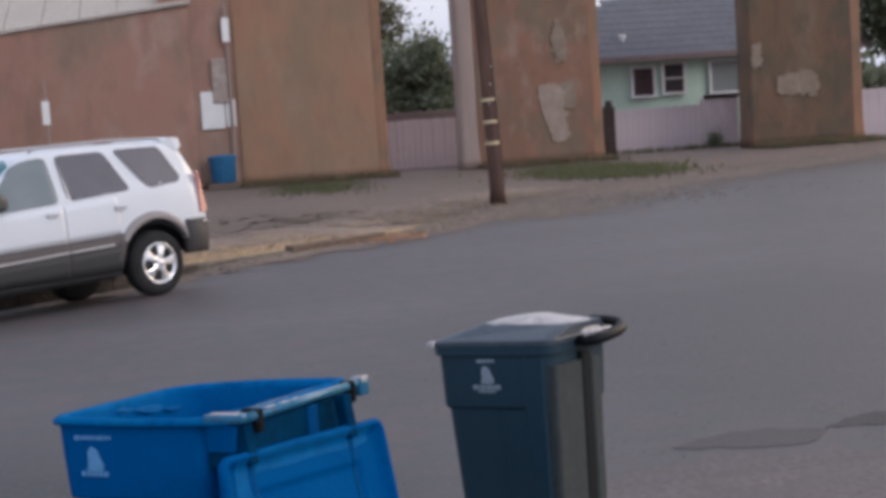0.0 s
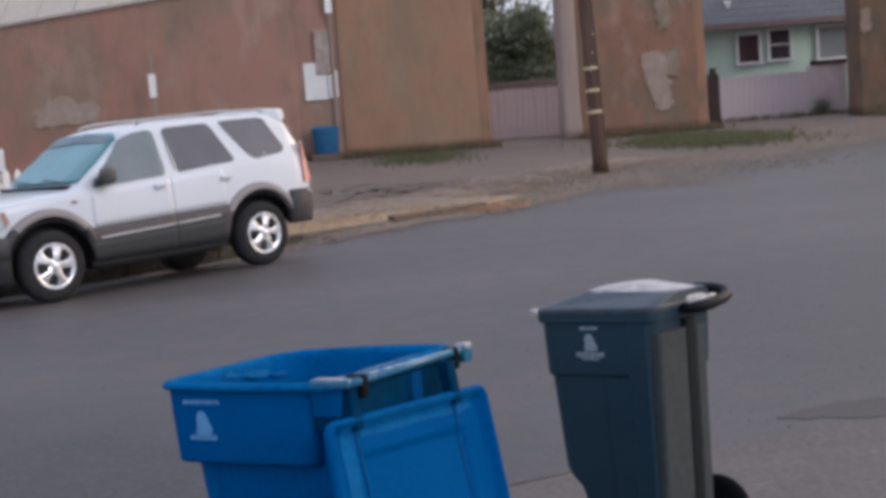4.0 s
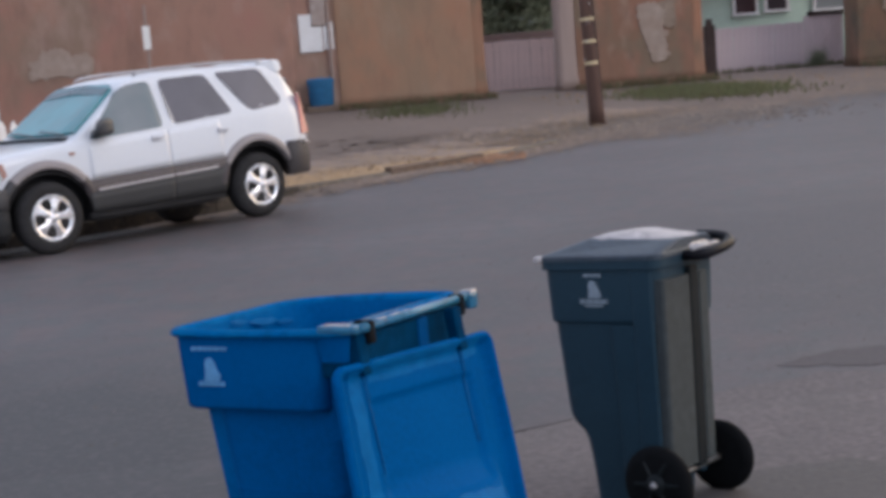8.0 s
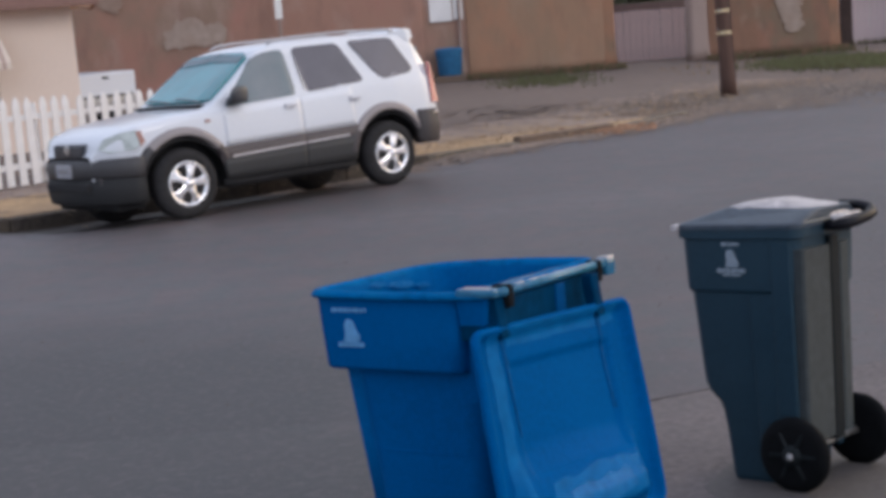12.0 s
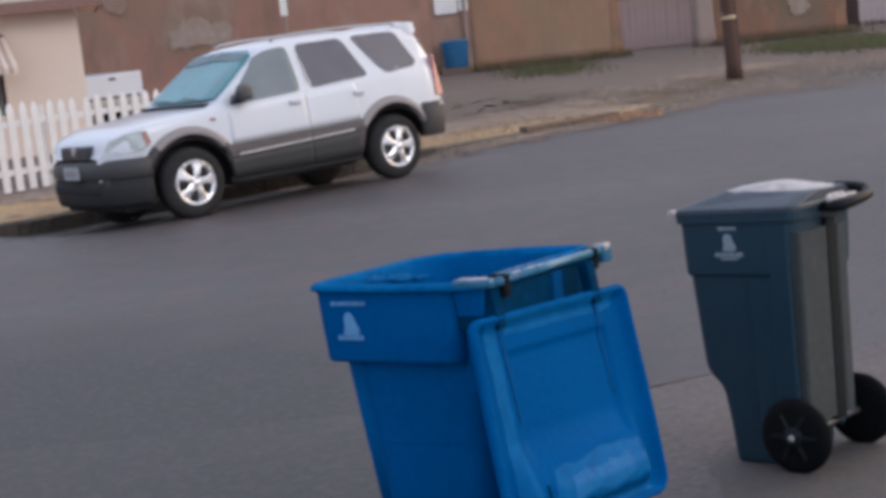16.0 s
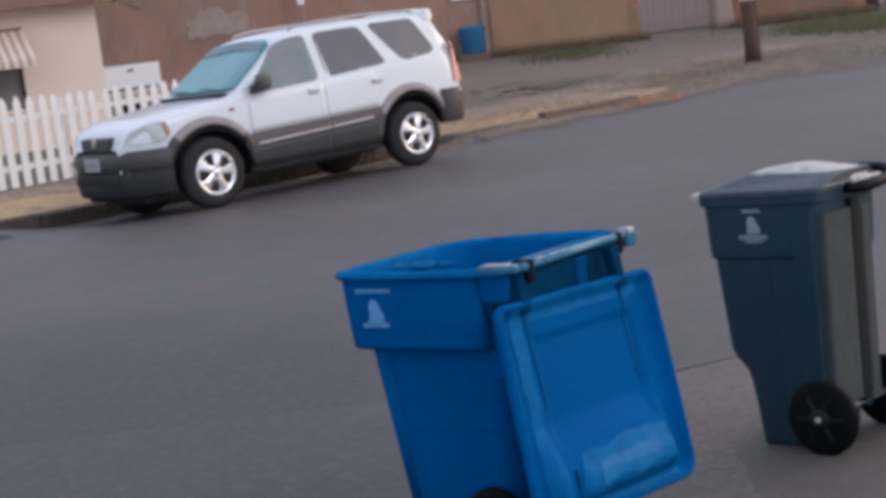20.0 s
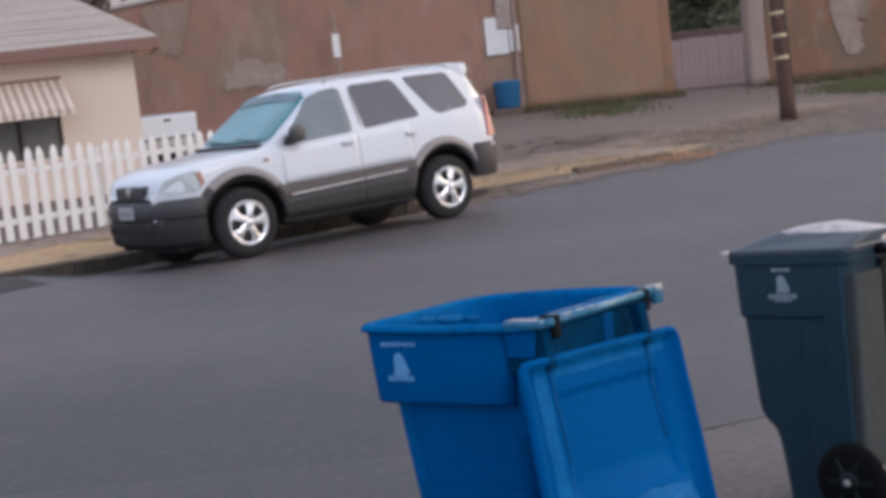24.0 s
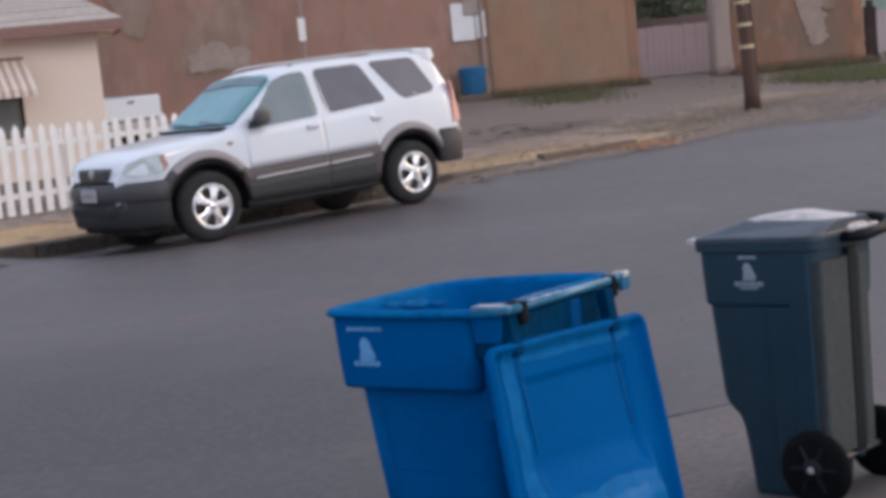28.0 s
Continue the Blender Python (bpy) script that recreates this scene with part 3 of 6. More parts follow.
joint = ragged([(0.40, 6.30), (0.95, 6.675), (1.45, 6.90), (1.47, 6.875), (0.95, 6.65), (0.42, 6.28)], 0.03, 0.12)
tagged(part("apron_joint", drape(sheet(bmesh.new(), joint, -0.01, 0.006)), "asphalt_patch"), "dark open joint between the apron and the street", "joint", kind="structure")
# the dark bin's soft shadow, laid on the apron as a darker sheet
stain = ragged([(0.85, 4.95), (1.05, 5.35), (1.5, 5.45), (2.1, 5.5), (2.7, 5.3), (3.0, 4.6), (2.2, 4.0), (1.0, 4.1)], 0.12, 0.1)
tagged(part("bin_shade", drape(sheet(bmesh.new(), stain, -0.01, 0.0045)), "stain"), "darker patch painted on the apron for the bin's shade", "stain", kind="structure")
for pts, label, mat in (([(2.45, 7.42), (2.7, 7.60), (3.1, 7.62), (3.35, 7.46), (3.2, 7.27), (2.8, 7.24)], "shallow dark hollow worn in the asphalt", "asphalt_hollow"), ([(3.36, 7.52), (3.6, 7.72), (4.2, 7.82), (4.7, 7.6), (4.0, 7.42), (3.55, 7.42)], "dark sunken asphalt repair patch", "asphalt_patch")):
    tagged(part("road_patch", sheet(bmesh.new(), ragged(pts, 0.06), -0.01, 0.004), mat), label, "road patch", kind="structure")

# tan dirt washed out over the asphalt where the kerb ends
spill, rs = [], random.Random(4)
line = along(KERB[6:14], 0.35)
for a, b in line:
    d = (b - a).normalized()
    f = (a.y - 21.3) / 17.0
    w = 0.15 + 1.3 * math.sin(max(0.0, min(1.0, f)) * math.pi) * (0.75 + 0.5 * noise.noise((a.x * 0.9, a.y * 0.9, 2))) + rs.uniform(-0.06, 0.06)
    spill.append((a.x + d.y * w, a.y - d.x * w))
bm = sheet(bmesh.new(), spill + [(a.x - 0.25, a.y + 0.3) for a, b in reversed(line)], -0.01, 0.005)
tagged(part("dirt_spill", bm, "dirt_tan"), "tan dirt washed over the street edge by the pole", "dirt", kind="structure")


def scatter(name, label, category, mat, count, area, size, z0, seed, tall=1.0, flat=False, rise=0.6):
    """Loose small bits in one mesh of stuff: area is a function of two random numbers."""
    r = random.Random(seed)
    verts, faces = [], []
    for _ in range(count):
        x, y = area(r)
        z = z0 + (sag(x, y) if z0 < 0.02 else 0.0)
        s = size * r.uniform(0.5, 1.5)
        a = r.uniform(0, math.tau)
        k = len(verts)
        if flat:
            pts = [(s * math.cos(a + j * 1.57), s * 0.7 * math.sin(a + j * 1.57)) for j in range(4)]
            verts += [(x + p, y + q, z + 0.004) for p, q in pts] + [(x, y, z + 0.004 + s * rise)]
            faces += [(k, k + 1, k + 4), (k + 1, k + 2, k + 4), (k + 2, k + 3, k + 4), (k + 3, k, k + 4)]
        else:
            for j in range(3):
                b = a + j * 2.1 + r.uniform(-0.4, 0.4)
                h = s * tall * r.uniform(0.6, 1.2)
                lean = r.uniform(0.1, 0.6) * h
                w = s * 0.16
                k = len(verts)
                verts += [(x + w * math.cos(b + 1.57), y + w * math.sin(b + 1.57), z), (x - w * math.cos(b + 1.57), y - w * math.sin(b + 1.57), z), (x + lean * math.cos(b), y + lean * math.sin(b), z + h)]
                faces.append((k, k + 1, k + 2))
    me = bpy.data.meshes.new(name)
    me.from_pydata(verts, [], faces)
    me.materials.append(M[mat])
    return tagged(new(name, me), label, category, kind="stuff")


def by_kerb(i0, i1, d0, d1):
    def f(r):
        seg = KERB[i0:i1]
        k = r.randrange(len(seg) - 1)
        t = r.random()
        ax, ay = seg[k]
        bx, by = seg[k + 1]
        d = Vector((bx - ax, by - ay)).normalized()
        o = r.uniform(d0, d1)
        return ax + (bx - ax) * t - d.y * o, ay + (by - ay) * t + d.x * o
    return f


def near_kerb(i0, i1, mid, dev):
    def g(r):
        seg = KERB[i0:i1]
        k = r.randrange(len(seg) - 1)
        t, o = r.random(), r.gauss(mid, dev)
        d = Vector((seg[k + 1][0] - seg[k][0], seg[k + 1][1] - seg[k][1])).normalized()
        return seg[k][0] + (seg[k + 1][0] - seg[k][0]) * t - d.y * o, seg[k][1] + (seg[k + 1][1] - seg[k][1]) * t + d.x * o
    return g


def in_box(x0, x1, y0, y1):
    return lambda r: (r.uniform(x0, x1), r.uniform(y0, y1))


scatter("dry_grass", "dry yellow grass tufts along the kerb", "grass", "straw", 450, by_kerb(5, 10, 0.18, 1.5), 0.04, VERGE, 11, tall=0.8)
scatter("dry_grass", "sparse dry straw beside the path", "grass", "straw", 250, by_kerb(5, 12, 1.2, 3.4), 0.04, VERGE, 12, tall=0.7)
scatter("gutter_litter", "dead leaves and grit lying in the gutter", "debris", "leaf_dry", 110, by_kerb(5, 10, -0.4, -0.02), 0.03, 0.0, 13, flat=True)
scatter("gravel", "loose gravel and dirt round the pole", "gravel", "gravel", 2600, lambda r: (6.4 + r.gauss(0, 1.5), 26.0 + r.gauss(0, 0.9)), 0.03, 0.0, 14, flat=True)
scatter("road_grit", "scattered grit on the asphalt", "grit", "gravel", 1500, in_box(-5, 6, 7, 20), 0.008, 0.0, 15, flat=True)
scatter("weeds", "green weeds at the foot of the brown wall", "weeds", "weed", 1100, lambda r: (3.1 + r.gauss(0, 0.55), 37.2 + r.gauss(0, 1.5)), 0.08, 0.0, 16)
scatter("weeds", "green weeds growing beside the brown pier", "weeds", "weed", 4500, lambda r: (9.9 + r.gauss(0, 0.8), 35.0 + r.gauss(0, 1.4)), 0.10, 0.0, 17)
scatter("weeds", "low weeds under the pale board fence", "weeds", "weed", 260, lambda r: (12.5 + 5 * r.random(), 44.2 + 0.6 * r.random()), 0.12, 0.0, 18)
scatter("weeds", "sparse dry weeds along the dirt strip", "weeds", "straw", 700, lambda r: (6 + 16 * r.random(), 34 + 6 * r.random()), 0.05, 0.0, 19)
for x0, x1 in ((1.3, 5.7), (8.1, 12.1), (16.5, 20.3)):
    scatter("weeds", "dry brown scrub along the foot of the brown pier", "weeds", "scrub", 900, lambda r: (r.uniform(x0, x1), 41.75 - abs(r.gauss(0, 0.5))), 0.10, 0.0, int(x1), tall=1.3)
    scatter("weeds", "green weeds along the foot of the brown pier", "weeds", "weed", 420, lambda r: (r.uniform(x0, x1), 41.6 - abs(r.gauss(0, 0.6))), 0.11, 0.0, int(x1) + 40, tall=1.2)


def patch_edge(r):
    a = r.uniform(0, math.tau)
    k = 1 + r.gauss(0, 0.22)
    return 3.6 + 1.15 * k * math.cos(a), 7.65 + 0.33 * k * math.sin(a)


scatter("road_crumbs", "dark crumbs of asphalt round the repair patch", "debris", "asphalt_patch", 90, patch_edge, 0.012, 0.0, 26, flat=True, rise=0.05)
scatter("dust", "tan dust blown over the street edge", "dust", "dirt_tan", 4200, near_kerb(8, 13, -0.9, 0.8), 0.07, 0.003, 20, flat=True, rise=0.03)
scatter("dust", "brown dust spread over the dirt strip", "dust", "dirt", 2600, near_kerb(8, 13, 0.0, 0.8), 0.08, 0.004, 21, flat=True, rise=0.03)
scatter("dust", "pale dust between the path and the dry grass", "dust", "walk", 1600, near_kerb(5, 11, 1.9, 0.6), 0.06, VERGE + 0.004, 22, flat=True, rise=0.03)
scatter("dust", "yellow dirt trodden over the path", "dust", "dry", 8000, near_kerb(3, 11, 1.4, 0.9), 0.026, VERGE + 0.006, 23, flat=True, rise=0.03)
scatter("dust", "brown dirt over the far edge of the path", "dust", "dirt", 6500, near_kerb(3, 10, 5.6, 1.3), 0.11, VERGE + 0.005, 24, flat=True, rise=0.03)
scatter("dust", "tan dust and grit trodden off the verge into the gutter", "dust", "dirt_tan", 4200, near_kerb(4, 10, -0.22, 0.32), 0.05, 0.007, 27, flat=True, rise=0.06)
scatter("dirt_clumps", "orange-brown clumps of earth on the kerb", "dirt", "clump", 130, lambda r: (2.55 + r.gauss(0, 0.32), 21.35 + r.gauss(0, 0.28)), 0.08, 0.02, 25, flat=True, rise=0.45)


# ---- brown wall blocks ----
WALL_Y = 42.0


def rough_block(bm, x0, x1, y0, y1, z0, z1, seed, tilt=0.0, amp=0.012, round_off=0.12):
    """A tall block with softened corners and an uneven face; tilt slopes its top."""
    rings = []
    n = 22
    for i in range(n + 1):
        f = i / n
        ring = []
        for x, y in dense_outline(x0, x1, y0, y1, round_off):
            top = z1 + tilt * (x - x0)
            z = z0 + (top - z0) * f
            dx = amp * noise.noise((x * 0.9 + seed, y * 0.9, z * 0.5))
            dy = amp * 1.6 * noise.noise((x * 1.3, y + seed, z * 0.35 + 9))
            foot = 0.04 * max(0.0, 1 - z / 0.9) ** 2
            sx = -1 if x < (x0 + x1) / 2 else 1
            ring.append((x + dx + sx * foot, y + dy - (foot if y < (y0 + y1) / 2 else 0), z))
        rings.append(ring)
    return loft(bm, rings)


def dense_outline(x0, x1, y0, y1, r):
    pts = rounded(x0, x1, y0, y1, r, 3)
    out = []
    for p, q in zip(pts, pts[1:] + pts[:1]):
        d = math.hypot(q[0] - p[0], q[1] - p[1])
        k = max(1, int(d / 0.4))
        out += [(p[0] + (q[0] - p[0]) * j / k, p[1] + (q[1] - p[1]) * j / k) for j in range(k)]
    return out


def paint_patch(parent, pts, y, mat, label):
    """Worn paint: many small chips, dense inside an outline and thinning out at its edge."""
    r = random.Random(int(pts[0][0] * 100))
    xs, zs = [p[0] for p in pts], [p[1] for p in pts]

    def inside(x, z):
        hit = False
        for (ax, az), (bx, bz) in zip(pts, pts[1:] + pts[:1]):
            if (az > z) != (bz > z) and x < ax + (bx - ax) * (z - az) / (bz - az):
                hit = not hit
        return hit
    area = (max(xs) - min(xs)) * (max(zs) - min(zs))
    verts, faces = [], []
    for _ in range(int(900 * area)):
        x, z = r.uniform(min(xs), max(xs)), r.uniform(min(zs), max(zs))
        if not inside(x, z):
            continue
        x, z = x + r.gauss(0, 0.035), z + r.gauss(0, 0.035)
        q, k = r.uniform(0.05, 0.10), len(verts)
        a = r.uniform(0, 6.28)
        e = y + r.uniform(-0.016, 0.0)
        ring = [(x + q * r.uniform(0.6, 1.2) * math.cos(a + j * 1.05), z + q * r.uniform(0.6, 1.2) * math.sin(a + j * 1.05)) for j in range(6)]
        verts += [(u, e, v) for u, v in ring] + [(u, e + 0.035, v) for u, v in ring]
        faces.append(tuple(range(k, k + 6)))
        faces += [(k + j, k + (j + 1) % 6, k + 6 + (j + 1) % 6, k + 6 + j) for j in range(6)]
    me = bpy.data.meshes.new("paint_patch")
    me.from_pydata(verts, [], faces)
    me.materials.append(M[mat])
    ob = new("paint_patch", me)
    ob.parent = parent
    ob["label"] = label


def pier(x0, x1, label, seed, z1=7.4, mat="rust", edge=0.3):
    p = thing("wall_pier", label, "pier", group="brown piers along the street")
    part("pier_body", rough_block(bmesh.new(), x0, x1, WALL_Y, WALL_Y + 1.1, -0.03, z1, seed, round_off=0.03), mat, p, smooth=True)
    # warm light on the right corner, put in as a lighter band
    part("lit_corner_band", rough_block(bmesh.new(), x1 - edge, x1 + 0.012, WALL_Y - 0.010, WALL_Y + 1.0, -0.03, z1, seed, round_off=0.03), "lit_edge", p, "lighter orange-brown band painted for the light on the corner", smooth=True)
    return p


shed = thing("brown_shed", "long rust-brown building with a pale grey roof", "building")
part("wall", rough_block(bmesh.new(), -17.0, 0.2, WALL_Y, WALL_Y + 0.5, -0.03, 3.38, 31, tilt=0.102), "rust_dark", shed, smooth=True)
sr = part("roof", loft(bmesh.new(), [[(-17, WALL_Y - 0.1, 3.38), (0.3, WALL_Y - 0.1, 5.14), (0.3, WALL_Y - 0.1, 5.15), (-17, WALL_Y - 0.1, 3.39)], [(-17, WALL_Y + 9, 6.98), (0.3, WALL_Y + 9, 8.74), (0.3, WALL_Y + 9, 8.75), (-17, WALL_Y + 9, 6.99)]]), "grey_roof", shed, "pale grey sheet roof")
for k in range(17):
    xa, xb = -17 + k * 1.02, -17 + (k + 1) * 1.02 - 0.02
    za, zb = 3.40 + 0.102 * (xa + 17), 3.40 + 0.102 * (xb + 17)
    part("roof_sheet", loft(bmesh.new(), [[(xa, WALL_Y - 0.12, za), (xb, WALL_Y - 0.12, zb), (xb, WALL_Y - 0.12, zb + 0.06), (xa, WALL_Y - 0.12, za + 0.06)], [(xa, WALL_Y + 9, za + 3.6), (xb, WALL_Y + 9, zb + 3.6), (xb, WALL_Y + 9, zb + 3.66), (xa, WALL_Y + 9, za + 3.66)]]), "grey_roof", sr)
paint_patch(shed, [(-7.05, 1.55), (-5.45, 1.62), (-5.4, 2.02), (-6.0, 2.0), (-6.1, 2.2), (-6.75, 2.18), (-6.8, 1.95), (-7.08, 1.9)], WALL_Y - 0.03, "patch", "buff painted-over patch")
paint_patch(shed, [(-8.75, 2.75), (-8.35, 2.7), (-7.9, 4.0), (-9.2, 4.0)], WALL_Y - 0.03, "patch_stain", "faded grey-brown stain")

p2 = pier(1.4, 5.58, "tall rust-brown weathered pier with streaked face", 2)
p3 = pier(8.25, 11.97, "rust-brown pier with pale painted-over patches", 12, mat="rust_red")
paint_patch(p3, [(10.12, 2.2), (10.70, 2.22), (10.82, 1.9), (10.80, 1.4), (10.86, 0.75), (10.5, 0.62), (10.38, 1.1), (10.22, 1.5)], WALL_Y - 0.035, "patch_pale", "pale painted-over patch")
paint_patch(p3, [(10.85, 1.65), (11.12, 1.6), (11.10, 2.3), (10.85, 2.25)], WALL_Y - 0.035, "patch_faint", "pale painted-over patch")
paint_patch(p3, [(10.7, 3.0), (10.95, 3.0), (10.9, 3.7), (10.75, 4.1), (10.6, 3.6)], WALL_Y - 0.035, "patch_faint", "faint rubbed patch")
p4 = pier(16.62, 20.12, "rust-brown pier with a pale painted-over patch", 23, mat="rust_olive")
paint_patch(p4, [(17.45, 1.62), (18.3, 1.58), (18.62, 1.5), (18.68, 1.85), (18.5, 2.15), (17.5, 2.02)], WALL_Y - 0.035, "patch_faint", "pale painted-over patch")
paint_patch(p4, [(16.7, 2.4), (16.9, 2.45), (16.88, 3.1), (16.72, 3.0)], WALL_Y - 0.035, "patch_faint", "pale rubbed strip")
# pale square column beside the third pier
col = thing("pale_column", "pale grey-brown square column beside the brown pier", "column")
part("shaft", rough_block(bmesh.new(), 7.72, 8.24, WALL_Y - 0.1, WALL_Y + 0.8, -0.03, 7.4, 40), "pale_post", col, smooth=True)

# far brown wall behind the gap, with a white board on it
back_wall = thing("back_wall", "recessed brown wall between the shed and the pier", "wall", kind="structure")
part("wall", rough_block(bmesh.new(), -0.6, 2.2, 42.06, 42.5, -0.03, 6.4, 50), "rust_dark", back_wall, smooth=True)
board = thing("white_board", "white board fixed to the brown back wall", "board")
part("panel", boxed((0.38, 41.98, 1.65), (1.02, 42.10, 2.70), 0.01), "white_paint", board)
part("panel", boxed((1.05, 42.0, 1.69), (1.33, 42.10, 2.45), 0.01), "white_paint", board)

part("cover", boxed((0.74, 41.93, 2.36), (1.15, 42.10, 3.60), 0.03), "grey_cover", board, "grey weathered cover over the board")

barrel = thing("blue_bin", "small blue plastic bin beside the brown wall", "bin", pose(0.84, 41.65, 0.17) @ Matrix.Diagonal((0.86, 0.86, 1.12, 1)))
part("tub", lathe(bmesh.new(), (0, 0, -0.03), (0, 0, 1), [(0, 0.36), (0.05, 0.39), (0.5, 0.43), (0.56, 0.45), (0.60, 0.45)]), "blue_far", barrel, smooth=True)
part("lid", lathe(bmesh.new(), (0, 0, 0.57), (0, 0, 1), [(0, 0.46), (0.05, 0.46), (0.08, 0.40), (0.10, 0.05)]), "blue_far", barrel, smooth=True)


block = thing("concrete_block", "low stained concrete block under the blue bin", "block")
part("block", boxed((0.40, 41.2, -0.03), (1.28, 41.95, 0.138), 0.02), "kerb_dirty", block)


def marker(x, y, zb, za, h):
    s = thing("marker_post", "thin post with a narrow white marker plate", "post", pose(x, y, 0))
    part("post", rod(bmesh.new(), (0, 0, -0.03), (0, 0, h), 0.045, 0.04), "pale_post", s, "weathered tan post")
    part("plate", boxed((-0.10, -0.07, zb), (0.10, -0.05, za), 0.005), "white_glow", s, "white reflective plate")


marker(-3.80, 41.6, 2.08, 2.72, 3.3)
marker(1.22, 41.95, 4.05, 4.72, 5.1)

# ---- far mint house and board fences ----
fh = thing("mint_house", "mint-green house with a dark shingle roof", "house")
mw = part("wall", boxed((12.0, 48.10, -0.03), (22.6, 55, 3.0)), "mint", fh)
for k in range(19):
    part("siding_board", loft(bmesh.new(), [[(x, 48.10, k * 0.155), (x, 48.07, k * 0.155), (x, 48.085, k * 0.155 + 0.152), (x, 48.10, k * 0.155 + 0.152)] for x in (12.0, 22.6)]), "mint", mw)
fr = part("roof", loft(bmesh.new(), [[(8.5, 47.45, 2.98), (23.2, 47.45, 2.98), (23.2, 53.2, 6.7), (20.4, 53.2, 6.7)], [(8.5, 47.45, 3.04), (23.2, 47.45, 3.04), (23.2, 53.2, 6.78), (20.4, 53.2, 6.78)]]), "shingle", fh, "dark blue-grey shingle roof")
for k in range(16):
    y, z = 47.4 + k * 0.36, 3.06 + k * 0.235
    xa = 8.5 + 3.2 * k * 0.235
    part("shingle_course", loft(bmesh.new(), [[(xa, y, z - 0.01), (23.2, y, z - 0.01), (23.2, y, z + 0.022), (xa, y, z + 0.022)], [(xa, y + 0.40, z + 0.235), (23.2, y + 0.40, z + 0.235), (23.2, y + 0.40, z + 0.262), (xa, y + 0.40, z + 0.262)]]), "shingle", fr)
part("fascia", boxed((8.5, 47.36, 2.88), (23.2, 47.44, 3.08), 0.01), "fascia_red", fh, "red-brown eave board")
part("roof_vent", lathe(bmesh.new(), (14.6, 48.3, 3.5), (0, 0, 1), [(0, 0.09), (0.25, 0.09), (0.26, 0.13), (0.34, 0.10)]), "white_paint", fh)


def window(parent, x0, x1, z0, z1, y, glass="glass_far", bars=1):
    w = part("window", boxed((x0, y - 0.02, z0), (x1, y + 0.02, z1)), glass, parent)
    f = 0.085
    for a, b, c, d in ((x0 - f, x1 + f, z1, z1 + f), (x0 - f, x0, z0, z1), (x1, x1 + f, z0, z1)):
        part("frame", boxed((a, y - 0.06, c), (b, y + 0.03, d), 0.006), "white_paint", w)
    part("sill", boxed((x0 - f - 0.03, y - 0.10, z0 - 0.08), (x1 + f + 0.03, y + 0.03, z0), 0.006), "white_paint", w)
    if bars:
        part("sash_bar", boxed((x0, y - 0.05, (z0 + z1) / 2 - 0.02), (x1, y + 0.01, (z0 + z1) / 2 + 0.02)), "white_paint", w)


window(fh, 14.80, 15.50, 1.76, 2.66, 47.97, "glass_far_red", 0)
window(fh, 15.88, 16.56, 1.80, 2.74, 47.97)
window(fh, 17.55, 18.5, 1.72, 2.72, 47.97, "screen", 0)


def board_fence(x0, x1, y, h, label, mat="pinkish", width=0.19):
    f = thing("board_fence", label, "fence", group="pale board fences")
    r = random.Random(int(x0 * 10))
    x = x0
    me = None
    while x < x1:
        bm = boxed((0, 0, -0.03), (width - 0.012, 0.03, h), 0.0)
        ob = part("board", bm, mat, f) if me is None else new("board", me)
        me = ob.data
        ob.parent = f
        ob.location = (x, y + r.uniform(-0.008, 0.008), r.uniform(-0.02, 0.01))
        ob.rotation_euler = (0, r.uniform(-0.008, 0.008), 0)
        x += width
    for z in (0.35, h - 0.25):
        part("rail", boxed((x0, y + 0.04, z), (x1, y + 0.08, z + 0.09)), mat, f)


board_fence(12.45, 16.0, 45.0, 1.36, "weathered pale pinkish board fence beside the house")
board_fence(5.2, 9.2, 45.6, 1.50, "weathered pale pinkish board fence between the piers", "pinkish_pale")
board_fence(20.6, 27.0, 45.0, 1.5, "weathered pale board fence past the last pier")
part_gate = thing("fence_gate", "pale board gate with a dark top rail", "gate")
for k in range(7):
    part("board", boxed((16.03 + k * 0.18, 44.9, 0.02), (16.20 + k * 0.18, 44.93, 1.52)), "pinkish", part_gate)
part("top_rail", boxed((16.15, 44.85, 1.52), (17.3, 44.96, 1.66), 0.03), "dark_wood", part_gate, "dark top rail")
part("brace", loft(bmesh.new(), [[(16.05, 44.86, 0.1), (16.17, 44.86, 0.1), (16.17, 44.89, 0.1), (16.05, 44.89, 0.1)], [(17.1, 44.86, 1.4), (17.22, 44.86, 1.4), (17.22, 44.89, 1.4), (17.1, 44.89, 1.4)]]), "pinkish", part_gate)
shrub = thing("dead_shrub", "small dark shrub against the pale fence", "shrub", pose(16.3, 44.5, 0))
dark_post = thing("fence_post", "dark brown wooden fence post", "post", pose(12.66, 43.7, 0))
part("post", boxed((-0.16, -0.12, -0.03), (0.16, 0.12, 1.5), 0.02), "dark_wood", dark_post)
part("cap", boxed((-0.1, -0.1, 1.5), (0.08, 0.08, 1.68), 0.02), "dark_wood", dark_post)
rail_top = thing("low_wall", "low red-brown wall behind the pale fence", "wall")
part("coping", boxed((5.4, 47.0, -0.03), (9.4, 47.3, 1.72), 0.03), "fascia_red", rail_top)


